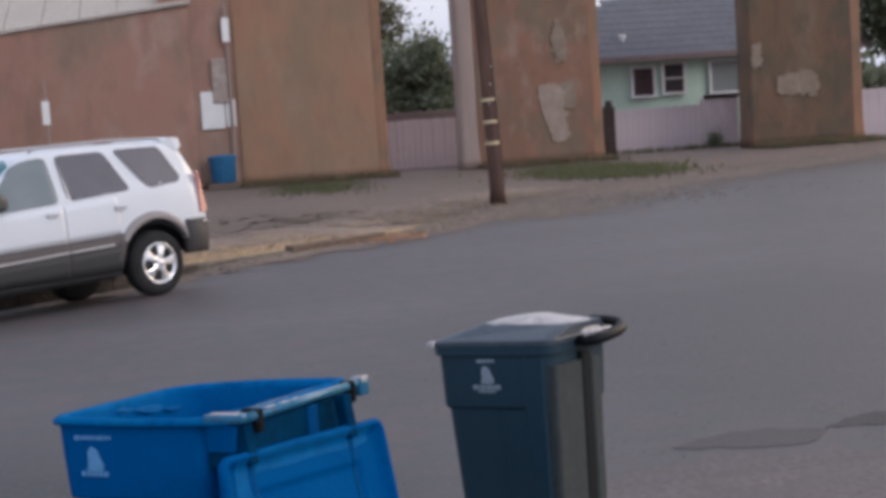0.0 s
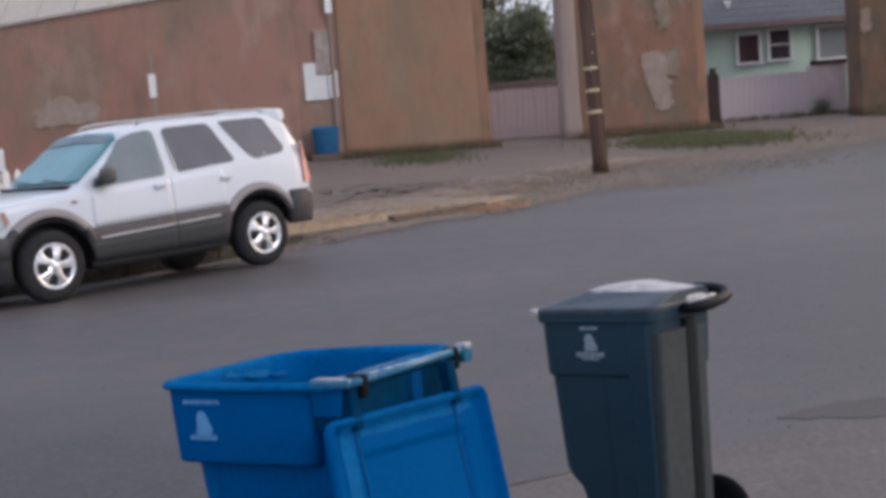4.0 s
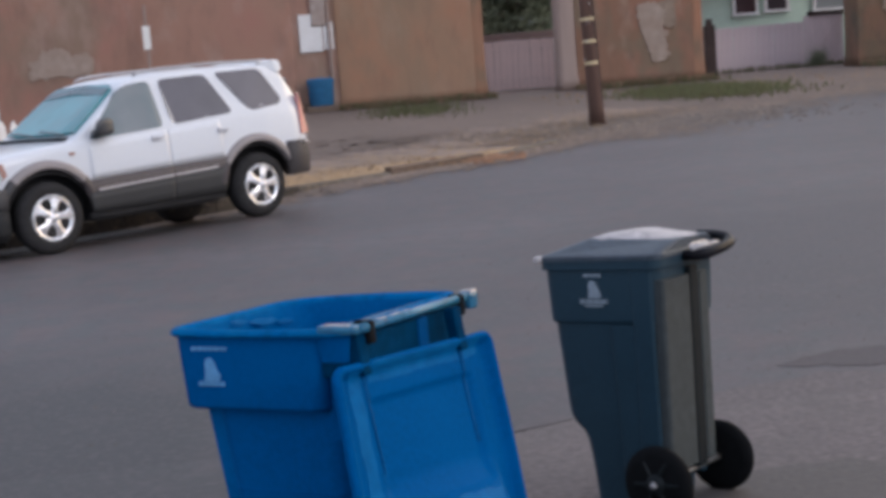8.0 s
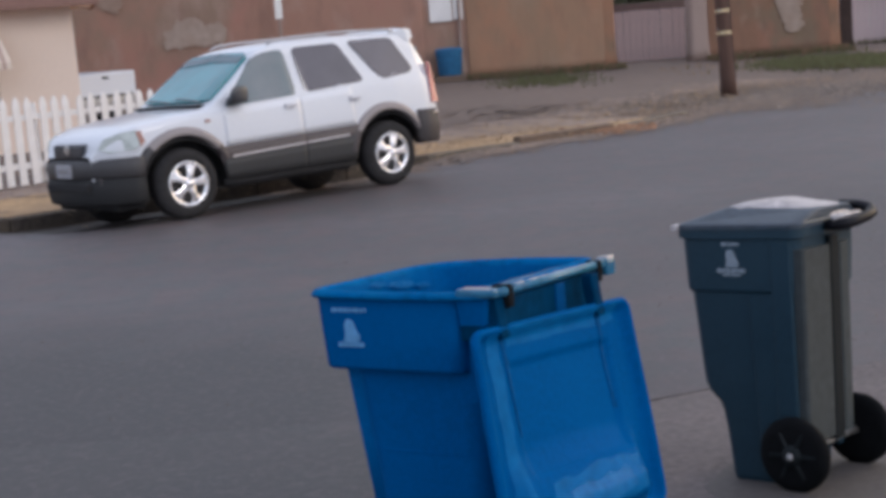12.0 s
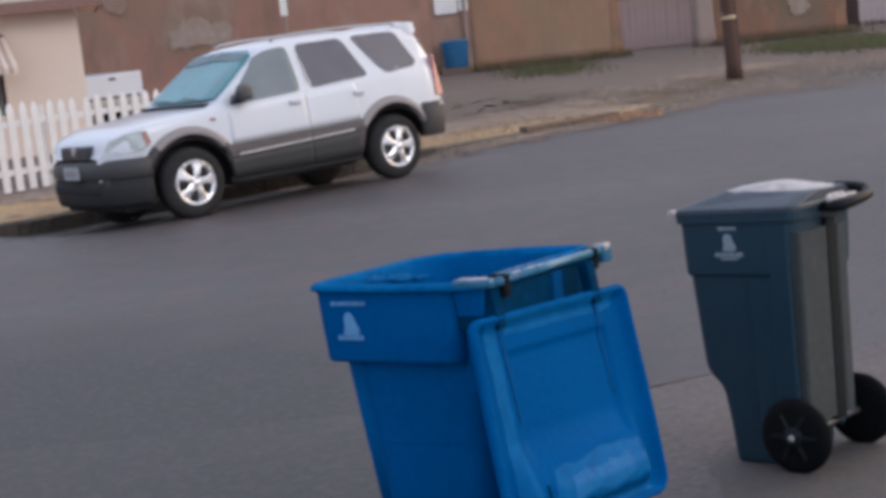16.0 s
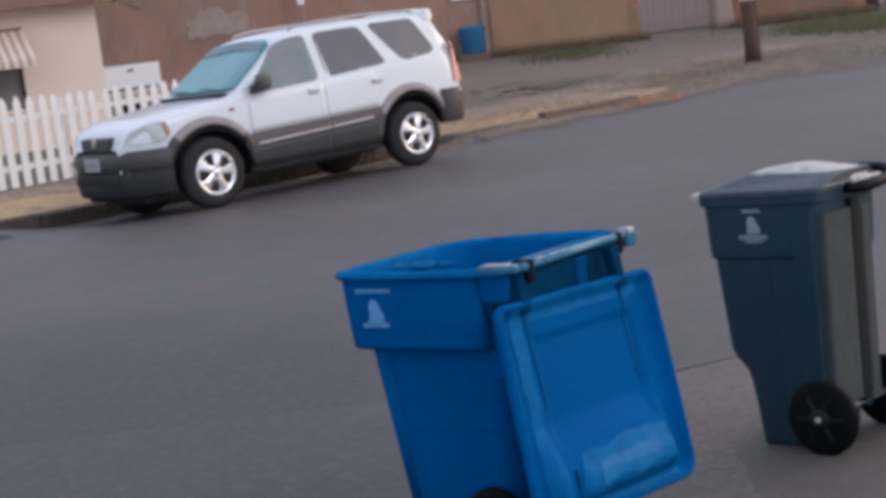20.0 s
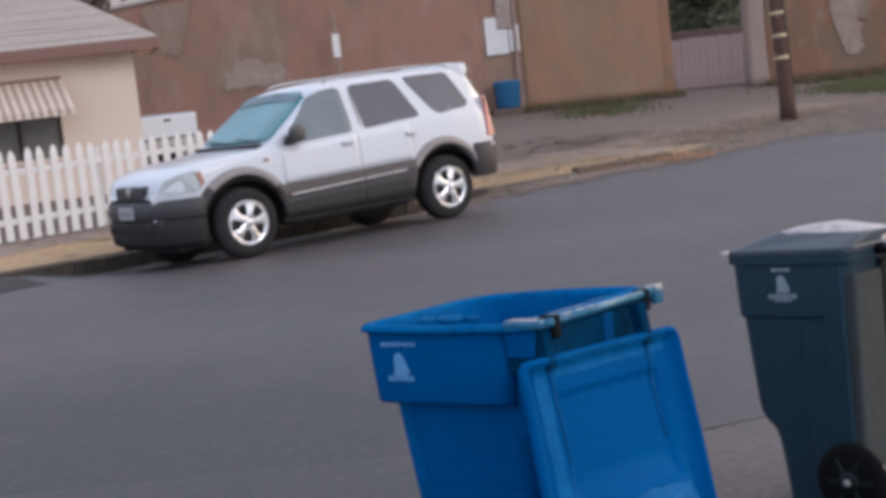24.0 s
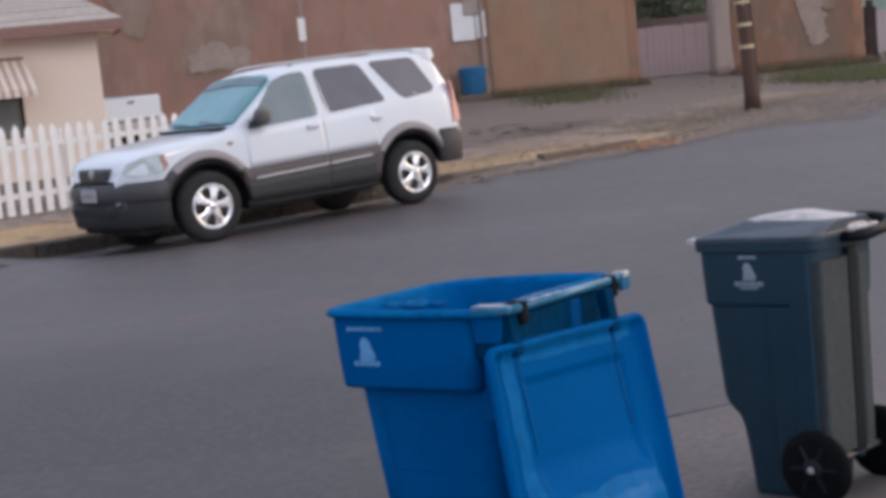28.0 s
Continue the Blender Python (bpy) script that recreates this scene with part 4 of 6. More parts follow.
# ---- trees ----
def tree(name, label, x, y, h, crown, leaves, leaf, seed, mat="leaf"):
    """A tapered trunk with limbs, and a crown of loose leaf clumps."""
    r = random.Random(seed)
    t = thing(name, label, "tree", pose(x, y, 0))
    bm = bmesh.new()
    rings = []
    for i in range(8):
        f = i / 7
        rings.append(circle((0.25 * math.sin(f * 3 + seed), 0.15 * math.sin(f * 2), -0.03 + f * h * 0.75), 0.22 * (1 - f) + 0.05, (0, 0, 1), 9))
    loft(bm, rings)
    for k in range(7):
        a = k * 2.4 + r.random()
        z = h * r.uniform(0.3, 0.65)
        rod(bm, (0, 0, z), (math.cos(a) * crown[0] * 0.7, math.sin(a) * crown[1] * 0.7, z + h * r.uniform(0.1, 0.3)), 0.07, 0.02, 6)
    part("trunk", bm, "bark", t)
    verts, faces = [], []
    clumps = []
    for _ in range(34):
        u = Vector((r.gauss(0, 1), r.gauss(0, 1), r.gauss(0, 1))).normalized() * r.uniform(0.35, 1.0)
        clumps.append((Vector((u.x * crown[0], u.y * crown[1], crown[3] + u.z * crown[2])), r.uniform(0.35, 0.9)))
    for _ in range(leaves):
        c, s = r.choice(clumps)
        p = c + Vector((r.gauss(0, s * 0.6), r.gauss(0, s * 0.6), r.gauss(0, s * 0.5)))
        d = Vector((r.gauss(0, 1), r.gauss(0, 1), r.gauss(0, 1))).normalized()
        e = d.orthogonal().normalized()
        g = d.cross(e)
        q = leaf * r.uniform(0.6, 1.4)
        k = len(verts)
        verts += [p + e * q, p + g * q * 0.45, p - e * q, p - g * q * 0.45]
        faces.append((k, k + 1, k + 2, k + 3))
    me = bpy.data.meshes.new("crown")
    me.from_pydata([tuple(v) for v in verts], [], faces)
    me.materials.append(M[mat])
    ob = new("crown", me)
    ob.parent = t
    return t


tree("tree", "dark green leafy tree behind the pale fence", 8.3, 53.5, 4.6, (1.7, 1.6, 1.5, 3.0), 8000, 0.11, 5)
tree("tree", "dark green leafy tree beside the brown pier", 7.1, 57.0, 7.4, (1.3, 1.5, 2.4, 4.6), 5000, 0.12, 6, mat="leaf_olive")
tree("tree", "dark green tree past the last pier", 24.3, 47.2, 7.5, (2.2, 1.5, 2.7, 4.3), 14000, 0.13, 8)
tree("tree", "bare-looking brown tree behind the cream house", -10.3, 37.5, 6.0, (1.5, 1.3, 1.2, 4.4), 3000, 0.14, 10, mat="leaf_grey")
r5 = random.Random(5)
verts, faces = [], []
for _ in range(900):
    p = Vector((r5.gauss(0, 0.16), r5.gauss(0, 0.1), abs(r5.gauss(0.2, 0.16))))
    e = Vector((r5.gauss(0, 1), r5.gauss(0, 1), r5.gauss(0, 1))).normalized() * 0.05
    g = e.orthogonal() * 0.4
    k = len(verts)
    verts += [tuple(p + e), tuple(p + g), tuple(p - e)]
    faces.append((k, k + 1, k + 2))
me = bpy.data.meshes.new("twigs")
me.from_pydata(verts, [], faces)
me.materials.append(M["leaf"])
ob = new("twigs", me)
ob.parent = shrub
# far tree line that closes the view
verts, faces = [], []
for _ in range(9000):
    x = r5.uniform(-90, 110)
    z = abs(r5.gauss(0, 1)) * (1.6 + 1.2 * noise.noise((x * 0.06, 3, 0))) + 0.2
    p = Vector((x, 92 + r5.uniform(-2, 2), z))
    e = Vector((r5.gauss(0, 1), r5.gauss(0, 1), r5.gauss(0, 1))).normalized() * r5.uniform(0.4, 0.9)
    g = e.orthogonal() * 0.6
    k = len(verts)
    verts += [tuple(p + e), tuple(p + g), tuple(p - e), tuple(p - g)]
    faces.append((k, k + 1, k + 2, k + 3))
me = bpy.data.meshes.new("far_trees")
me.from_pydata(verts, [], faces)
me.materials.append(M["leaf"])
tagged(new("far_trees", me), "distant dark tree line in haze", "trees", kind="stuff")

# ---- utility pole ----
pole = thing("utility_pole", "brown wooden utility pole with three pale reflective bands", "pole", pose(5.50, 26.42, 0, 0, -2.3, 0))
rings = []
stem = lambda z: 0.128 - 0.004 * z + 0.032 * math.exp(-z / 0.5)
for i in range(26):
    z = -0.03 + i * 0.38
    rings.append([(v.x + 0.006 * noise.noise((v.x * 9, v.y * 9, z)), v.y, v.z) for v in circle((0.004 * z, 0, z), stem(z), (0, 0, 1), 18)])
part("shaft", loft(bmesh.new(), rings), "pole", pole, smooth=True)
for z, w in ((1.14, 0.055), (1.53, 0.05), (1.93, 0.05)):
    bm = bmesh.new()
    ring = [circle((0.004 * z, 0, z + dz), stem(z) + 0.006, (0, 0.06, 1), 18) for dz in (-w / 2, w / 2)]
    loft(bm, ring)
    part("reflective_band", bm, "band", pole)
for k in range(5):
    a = -1.2 + k * 0.5
    q = (0.004 * 1.5 + 0.125 * math.sin(a), -0.125 * math.cos(a))
    part("staple", boxed((q[0] - 0.01, q[1] - 0.008, 1.2 + k * 0.33), (q[0] + 0.01, q[1] + 0.008, 1.24 + k * 0.33)), "steel", pole)
part("earth_wire_guard", boxed((0.100, -0.07, 0.3), (0.135, -0.03, 6.5), 0.004), "dark_wood", pole)


# ---- cream house ----
HX = -6.2  # corner of the front wall
house = thing("cream_house", "cream stucco house with a pale grey roof", "house")
# front wall with a window opening
wx0, wx1, wz0, wz1 = -9.15, -7.62, 0.75, 1.52
for lo, hi in (((-16, 27, -0.03), (wx0, 27.2, 2.54)), ((wx1, 27, -0.03), (HX, 27.2, 2.54)), ((wx0, 27, -0.03), (wx1, 27.2, wz0)), ((wx0, 27, wz1), (wx1, 27.2, 2.54))):
    part("wall", boxed(lo, hi), "cream", house)
part("wall", boxed((HX - 0.2, 27.2, -0.03), (HX, 31.0, 2.54)), "cream", house)
part("wall", boxed((-16, 30.8, -0.03), (HX - 0.2, 31.0, 2.54)), "cream", house)
win = part("window", boxed((wx0, 27.10, wz0), (wx1, 27.13, wz1)), "glass_house", house)
for a, b, c, d in ((wx0, wx1, wz1 - 0.06, wz1), (wx0, wx0 + 0.06, wz0, wz1), (wx1 - 0.06, wx1, wz0, wz1), ((wx0 + wx1) / 2 - 0.03, (wx0 + wx1) / 2 + 0.03, wz0, wz1)):
    part("frame", boxed((a, 27.02, c), (b, 27.12, d)), "dark_wood", win)
part("sill", boxed((wx0 - 0.08, 26.9, wz0 - 0.07), (wx1 + 0.08, 27.05, wz0), 0.01), "cream", win)
# hipped roof in courses
ex0, ex1, ey0, ey1, ez = -16.6, -5.72, 26.5, 31.6, 2.58
n = 18
roof = part("roof", boxed((ex0 + 0.3, ey0 + 0.3, ez + 0.05), (ex1 - 0.3, ey1 - 0.3, ez + 0.15)), "pale_roof", house, "pale grey hipped shingle roof")
for k in range(n):
    f, g = k / n, (k + 1.25) / n
    i, j = f * 2.55, min(g, 1.0) * 2.55
    z0, z1 = ez + 0.16 + f * 1.5, ez + 0.16 + min(g, 1.0) * 1.5
    lo = [(ex0 + i, ey0 + i, z0), (ex1 - i * 0.92, ey0 + i, z0), (ex1 - i * 0.92, ey1 - i, z0), (ex0 + i, ey1 - i, z0)]
    hi = [(ex0 + j, ey0 + j, z1), (ex1 - j * 0.92, ey0 + j, z1), (ex1 - j * 0.92, ey1 - j, z1), (ex0 + j, ey1 - j, z1)]
    part("shingle_course", loft(bmesh.new(), [[(x, y, z - 0.02) for x, y, z in lo], [(x, y, z) for x, y, z in lo], hi]), "pale_roof", roof)
# soffit made pale as a reflector that brightens the wall below
part("soffit", boxed((ex0, ey0 + 0.03, ez - 0.02), (ex1 - 0.03, ey1, ez + 0.05)), "cream", house, "cream soffit, pale to bounce light onto the wall")
part("fascia", boxed((ex0, ey0, ez - 0.06), (ex1, ey0 + 0.04, ez + 0.15), 0.008), "fascia", house, "brown eave board")
part("fascia", boxed((ex1 - 0.04, ey0 + 0.04, ez - 0.06), (ex1, ey1, ez + 0.15), 0.008), "fascia", house, "brown eave board")
# striped awning over the window
aw = part("awning_frame", boxed((-9.55, 26.93, 2.15), (-7.52, 27.0, 2.21), 0.01), "fascia", house)
for k in range(26):
    x = -9.52 + k * 0.0775
    ring = lambda y, z, t, o=0.0: [(x + o, y, z), (x + o + 0.0760, y, z), (x + o + 0.0760, y + 0.01, z + t), (x + o, y + 0.01, z + t)]
    bm = loft(bmesh.new(), [ring(26.95, 2.15, 0.02), ring(26.2, 1.62, 0.02, 0.17), ring(26.19, 1.50, 0.012, 0.18)])
    part("awning_slat", bm, "awning_cream" if k % 2 else "awning_tan", aw)

house.matrix_world = Matrix.Translation((HX, 27, 0)) @ Matrix.Rotation(radians(14), 4, "Z") @ Matrix.Translation((-HX, -27, 0))

# ---- picket fence ----
fence = thing("picket_fence", "white painted wooden picket fence before the house", "fence")
FT = 40  # its turn in the plan
FD = Vector((math.cos(radians(FT)), math.sin(radians(FT))))
FA = Vector((-5.70, 19.25)) - FD * 6.0
nrm = Vector((-FD.y, FD.x))
FN, PITCH = 50, 0.184
crest = lambda k: 1.24 - 0.04 * max(0.0, PITCH * k - 6.0)  # the top line falls a little along its last stretch
bm = bmesh.new()
prof = [(-0.05, 0.0), (0.05, 0.0), (0.05, 1.09), (0.03, 1.15), (0, 1.19), (-0.03, 1.15), (-0.05, 1.09)]
loft(bm, [[(x, 0, z) for x, z in prof], [(x, 0.022, z) for x, z in prof]])
first = None
r = random.Random(21)
for k in range(FN):
    p = FA + FD * (PITCH * k)
    if first is None:
        first = part("picket", bm, "white_paint", fence)
        ob = first
    else:
        ob = new("picket", first.data)
        ob.parent = fence
    ob.location = (p.x, p.y, VERGE + 0.01)
    ob.scale = (1, 1, (crest(k) - 0.05 + r.uniform(-0.014, 0.014)) / 1.19)
    ob.rotation_euler = (0, r.uniform(-0.025, 0.025), radians(FT))
for z in (0.26, 0.90):
    a, b = FA - FD * 0.1, FA + FD * (PITCH * (FN - 1) + 0.1)
    q = [a + nrm * 0.026, b + nrm * 0.026, b + nrm * 0.07, a + nrm * 0.07]
    part("rail", loft(bmesh.new(), [[(v.x, v.y, z) for v in q], [(v.x, v.y, z + 0.08) for v in q]]), "white_paint", fence)
for k in range(0, FN, 12):
    p = FA + FD * (PITCH * k + 0.1) + nrm * 0.115
    part("post", boxed((p.x - 0.045, p.y - 0.045, -0.03), (p.x + 0.045, p.y + 0.045, 1.12), 0.008), "white_paint", fence)

# ---- white pickup behind the house corner ----
pk = thing("pickup_truck", "white pickup truck parked beyond the picket fence", "truck", Matrix.Translation((-7.05, 33.1, 0)) @ Matrix.Rotation(radians(141), 4, "Z"))
part("tailgate", boxed((-0.04, -0.78, 0.66), (0.02, 0.78, 1.15), 0.02), "car_white", pk)
part("tailgate_handle", boxed((-0.055, -0.09, 1.02), (-0.035, 0.09, 1.075), 0.006), "mirror_grey", pk, "dark tailgate handle")
for s in (-1, 1):
    part("bed_side", boxed((0.03, s * 0.86 - 0.06, 0.55), (1.95, s * 0.86 + 0.06, 1.16), 0.03), "car_white", pk)
part("bed_floor", boxed((0.03, -0.8, 0.6), (1.95, 0.8, 0.66)), "black", pk)
part("bumper", boxed((-0.16, -0.85, 0.45), (-0.03, 0.85, 0.62), 0.02), "steel", pk)
bm = loft(bmesh.new(), [[(2.0, -0.88, 0.5), (2.0, 0.88, 0.5), (2.0, 0.86, 1.25), (2.05, 0.70, 1.78), (2.05, -0.70, 1.78), (2.0, -0.86, 1.25)], [(3.3, -0.88, 0.5), (3.3, 0.88, 0.5), (3.4, 0.86, 1.2), (3.0, 0.70, 1.78), (3.0, -0.70, 1.78), (3.4, -0.86, 1.2)]])
part("cab", bm, "car_white", pk)
part("rear_window", boxed((1.99, -0.6, 1.28), (2.06, 0.6, 1.68), 0.02), "glass_dark", pk)
part("hood", boxed((3.3, -0.86, 0.5), (4.9, 0.86, 1.12), 0.08), "car_white", pk)
for x in (0.95, 4.0):
    for s in (-1, 1):
        part("wheel", lathe(bmesh.new(), (x, s * 0.74 - 0.11, 0.35), (0, 1, 0), [(0, 0.2), (0.01, 0.34), (0.04, 0.38), (0.18, 0.38), (0.21, 0.34), (0.22, 0.2)]), "black", pk)


# ---- wheeled bins ----
def frame_ring(bm, outer, inner, z0, z1):
    """A hollow rim between two outlines."""
    return loft(bm, [[(x, y, z0) for x, y in outer], [(x, y, z1 - 0.006) for x, y in outer], [(x * 0.985 + i[0] * 0.015, y * 0.985 + i[1] * 0.015, z1) for (x, y), i in zip(outer, inner)], [(x, y, z1 - 0.004) for x, y in inner], [(x, y, z0) for x, y in inner]], cap=False)


def rr(d0, d1, w0, w1, r=0.06, k=5):
    return rounded(d0, d1, w0, w1, r, k)


def bin_wheel(parent, d, w, side, radius, width):
    """side: -1 for the near wheel, 1 for the far one."""
    c = (d, w, radius)
    wh = part("wheel", lathe(bmesh.new(), (d, w - width / 2, radius), (0, 1, 0), [(0, radius * 0.72), (0.004, radius * 0.93), (0.016, radius), (width - 0.016, radius), (width - 0.004, radius * 0.93), (width, radius * 0.72)], 36), "black", parent, smooth=True)
    e = side * width / 2
    part("wheel_disc", lathe(bmesh.new(), (d, w + e, radius), (0, side, 0), [(-0.02, radius * 0.76), (-0.008, radius * 0.72), (-0.002, radius * 0.30), (0.012, radius * 0.25), (0.016, radius * 0.05)], 30), "wheel_black", wh, smooth=True)
    part("hub_cap", lathe(bmesh.new(), (d, w + e, radius), (0, side, 0), [(0.008, 0.015), (0.020, 0.013), (0.024, 0.003)], 14), "grey_trim", wh, "dull steel hub cap", smooth=True)
    for k in range(6):
        a = k * math.tau / 6
        p, q = (d + radius * 0.28 * math.cos(a), w + e + side * 0.003, radius + radius * 0.28 * math.sin(a)), (d + radius * 0.68 * math.cos(a), w + e - side * 0.004, radius + radius * 0.68 * math.sin(a))
        part("spoke_rib", rod(bmesh.new(), p, q, 0.008, 0.008, 6), "wheel_black", wh)
    return wh


def emblem(parent, m, bars, mat="print"):
    """A worn printed mark: a bottle-like shape between two lines of unreadable print."""
    def put(name, pts):
        bm = loft(bmesh.new(), [[(x, -0.002, z) for x, z in pts], [(x, 0.004, z) for x, z in pts]])
        o = part(name, bm, mat, parent)
        o.matrix_local = m
    put("printed_mark", [(-0.030, -0.032), (0.034, -0.032), (0.040, -0.012), (0.026, 0.006), (0.020, 0.028), (0.006, 0.044), (-0.014, 0.046), (-0.024, 0.026), (-0.022, 0.0)])
    for z, hw, h in bars:
        x = -hw
        r = random.Random(int(z * 1000))
        while x < hw:
            l = r.uniform(0.010, 0.026)
            put("printed_line", [(x, z), (min(x + l, hw), z), (min(x + l, hw), z + h), (x, z + h)])
            x += l + 0.006


BLUE_M = Matrix.Translation((-0.408, 4.445, rise(4.445))) @ pose(0, 0, 0, -3.4, 0, 0) @ pose(0, 0, 0, 0, 0, -36.3) @ Matrix.Scale(0.918, 4)
blue = thing("recycling_bin", "large blue plastic wheeled bin with its lid hanging open", "wheeled bin", BLUE_M)
D, Wd, H = 0.72, 0.675, 0.972
rings = []
for z, d0, d1, w0, w1, rad in ((0.004, 0.205, 0.58, 0.085, 0.60, 0.05), (0.02, 0.19, 0.60, 0.075, 0.61, 0.06), (0.25, 0.160, 0.62, 0.068, 0.615, 0.08), (0.50, 0.128, 0.635, 0.060, 0.622, 0.08), (0.66, 0.105, 0.645, 0.055, 0.626, 0.08), (0.735, 0.095, 0.650, 0.050, 0.63, 0.08)):
    rings.append([(x, y, z) for x, y in rr(d0, d1, w0, w1, rad, 8)])
body = part("body", loft(bmesh.new(), rings), "blue", blue, smooth=True)
for z in (0.17, 0.42):
    part("mould_line", loft(bmesh.new(), [[(x, y, z + dz) for x, y in rr(0.16 - 0.13 * (z - 0.25) - o, 0.62 + 0.06 * (z - 0.25) + o, 0.068 - 0.032 * (z - 0.25) - o, 0.615 + 0.03 * (z - 0.25) + o, 0.08, 8)] for dz, o in ((-0.004, -0.002), (-0.001, 0.0025), (0.003, 0.0025), (0.006, -0.002))], cap=False), "blue", body)
# broad collar: its lower edge stands out all round and is rounded under
cr = []
for z, d0, d1, w0, w1 in ((0.735, 0.10, 0.60, 0.052, 0.626), (0.706, 0.062, 0.592, 0.030, 0.645), (0.700, 0.038, 0.594, 0.016, 0.656), (0.704, 0.026, 0.598, 0.010, 0.662), (0.716, 0.022, 0.600, 0.008, 0.664), (0.83, 0.012, 0.606, 0.005, 0.667), (0.945, 0.004, 0.612, 0.003, 0.670)):
    cr.append([(x, y, z) for x, y in rr(d0, d1, w0, w1, 0.05, 8)])
part("collar", loft(bmesh.new(), cr, cap=False), "blue", blue, smooth=True)
part("back_panel", loft(bmesh.new(), [[(x, y, 0.60) for x, y in rr(0.50, 0.64, 0.06, 0.62, 0.03)], [(x, y, 0.945) for x, y in rr(0.50, 0.69, 0.045, 0.63, 0.03)]], cap=False), "blue", blue, smooth=True)
# moulded grip under the rim beside the hinge
part("grip", loft(bmesh.new(), [[(x, y, 0.86) for x, y in rr(0.60, 0.705, 0.012, 0.05, 0.012)], [(x, y, 0.945) for x, y in rr(0.60, 0.72, 0.0, 0.06, 0.012)]]), "blue", blue, "moulded grip under the rim")
# solid box below the grip; its dark blue stands for the recess's shade
part("grip_recess", loft(bmesh.new(), [[(x, y, 0.812) for x, y in rr(0.60, 0.690, 0.016, 0.05, 0.010)], [(x, y, 0.858) for x, y in rr(0.60, 0.700, 0.012, 0.05, 0.010)]]), "blue_dark", blue, "recess under the grip, a box in shade-dark blue")


def warp(bm):
    """The plastic is bent: the far side bulges up towards the hinge, the near side sags a little between the corners."""
    for v in bm.verts:
        if v.co.z > 0.85:
            f = max(0.0, min(1.0, v.co.y / Wd)) * (v.co.z - 0.85) / 0.12
            u = max(0.0, min(1.0, v.co.x / D))
            v.co.z += f * 0.020 * math.sin(min(1.0, u / 0.85) * math.pi / 2) - (1 - f) * 0.007 * math.sin(u * math.pi) * (v.co.z - 0.85) / 0.12
    return bm


def plan(inset, drop):
    """The mouth of the bin: tight corners at the hinge, wide round ones in front."""
    x0, x1, y0, y1 = -0.012 + inset, D + 0.006 - inset, -0.012 + inset, Wd + 0.012 - inset
    pts = []
    for cx, cy, a0, r, sx, sy in ((x1, y0, -90, 0.035, -1, 1), (x1, y1, 0, 0.035, -1, -1), (x0, y1, 90, 0.13, 1, -1), (x0, y0, 180, 0.06, 1, 1)):
        r = max(0.02, r - inset * 0.5)
        for i in range(9):
            a = radians(a0 + 90 * i / 8)
            pts.append((cx + sx * r + r * math.cos(a), cy + sy * r + r * math.sin(a), drop))
    dense = []
    for p, q in zip(pts, pts[1:] + pts[:1]):
        k = max(1, round(math.hypot(q[0] - p[0], q[1] - p[1]) / 0.06))
        dense += [tuple(p[i] + (q[i] - p[i]) * j / k for i in range(3)) for j in range(k)]
    return dense


def around(n, inset, drop):
    """The same mouth in n even steps, so that its rings can be skinned."""
    pts = plan(inset, drop)
    far = [0.0]
    for p, q in zip(pts, pts[1:] + pts[:1]):
        far.append(far[-1] + math.hypot(q[0] - p[0], q[1] - p[1]))
    out, k = [], 0
    for i in range(n):
        s = far[-1] * i / n
        while far[k + 1] < s:
            k += 1
        p, q, t = pts[k], pts[(k + 1) % len(pts)], (s - far[k]) / max(1e-6, far[k + 1] - far[k])
        out.append(tuple(p[c] + (q[c] - p[c]) * t for c in range(3)))
    return out


part("rim", warp(loft(bmesh.new(), [around(96, i, z) for i, z in ((0.012, 0.944), (0.0, 0.946), (-0.004, 0.954), (0.0, 0.963), (0.007, 0.970), (0.018, 0.973), (0.030, 0.970), (0.040, 0.960), (0.046, 0.935))], cap=False)), "blue_rim", blue, "sun-faded blue rolled rim", smooth=True)
bm = loft(bmesh.new(), [around(96, i, z) for i, z in ((0.047, 0.955), (0.060, 0.86), (0.078, 0.70), (0.10, 0.45), (0.13, 0.12))], cap=False)
bm.faces.new([v for v in bm.verts][-96:])
part("inside", warp(bm), "blue_in", blue, "shadowed blue inner wall", smooth=True)
# pale smears inside the front wall
rs = random.Random(31)
for w, z, l, h in ((0.30, 0.944, 0.05, 0.007), (0.43, 0.926, 0.085, 0.011), (0.55, 0.908, 0.05, 0.008)):
    ring = [(0.058 + (0.95 - z) * 0.15, w + l * rs.uniform(0.75, 1.0) * math.cos(j * math.tau / 14), z + h * rs.uniform(0.5, 1.2) * math.sin(j * math.tau / 14) - 0.08 * l * math.cos(j * math.tau / 14)) for j in range(14)]
    part("pale_smear", loft(bmesh.new(), [ring, [(x + 0.006, y, q) for x, y, q in ring]]), "blue_pale", blue, "pale smear inside the bin")
# hinge bar along the back edge with its clips
# the bar's paler blue carries the gloss of the sky on it
part("hinge_bar", rod(bmesh.new(), (D + 0.035, 0.02, 0.966), (D + 0.035, 0.70, 0.970), 0.015, None, 16), "bar_pale", blue, "scuffed hinge bar, paler for the sky gloss on it", smooth=True)
# pale dashes: rubbed plastic, with the bar's bright streak painted in
for k in range(7):
    w = 0.12 + k * 0.078
    part("bar_wear_glint", rod(bmesh.new(), (D + 0.033, w, 0.9705), (D + 0.033, w + rs.uniform(0.03, 0.065), 0.9705), 0.0135, None, 10), "worn_glint", blue, "rubbed plastic and painted bright streak on the bar", smooth=True)
part("bar_end", boxed((D + 0.0, 0.675, 0.925), (D + 0.055, 0.735, 0.985), 0.014), "bar_pale", blue, "pale worn bar end")
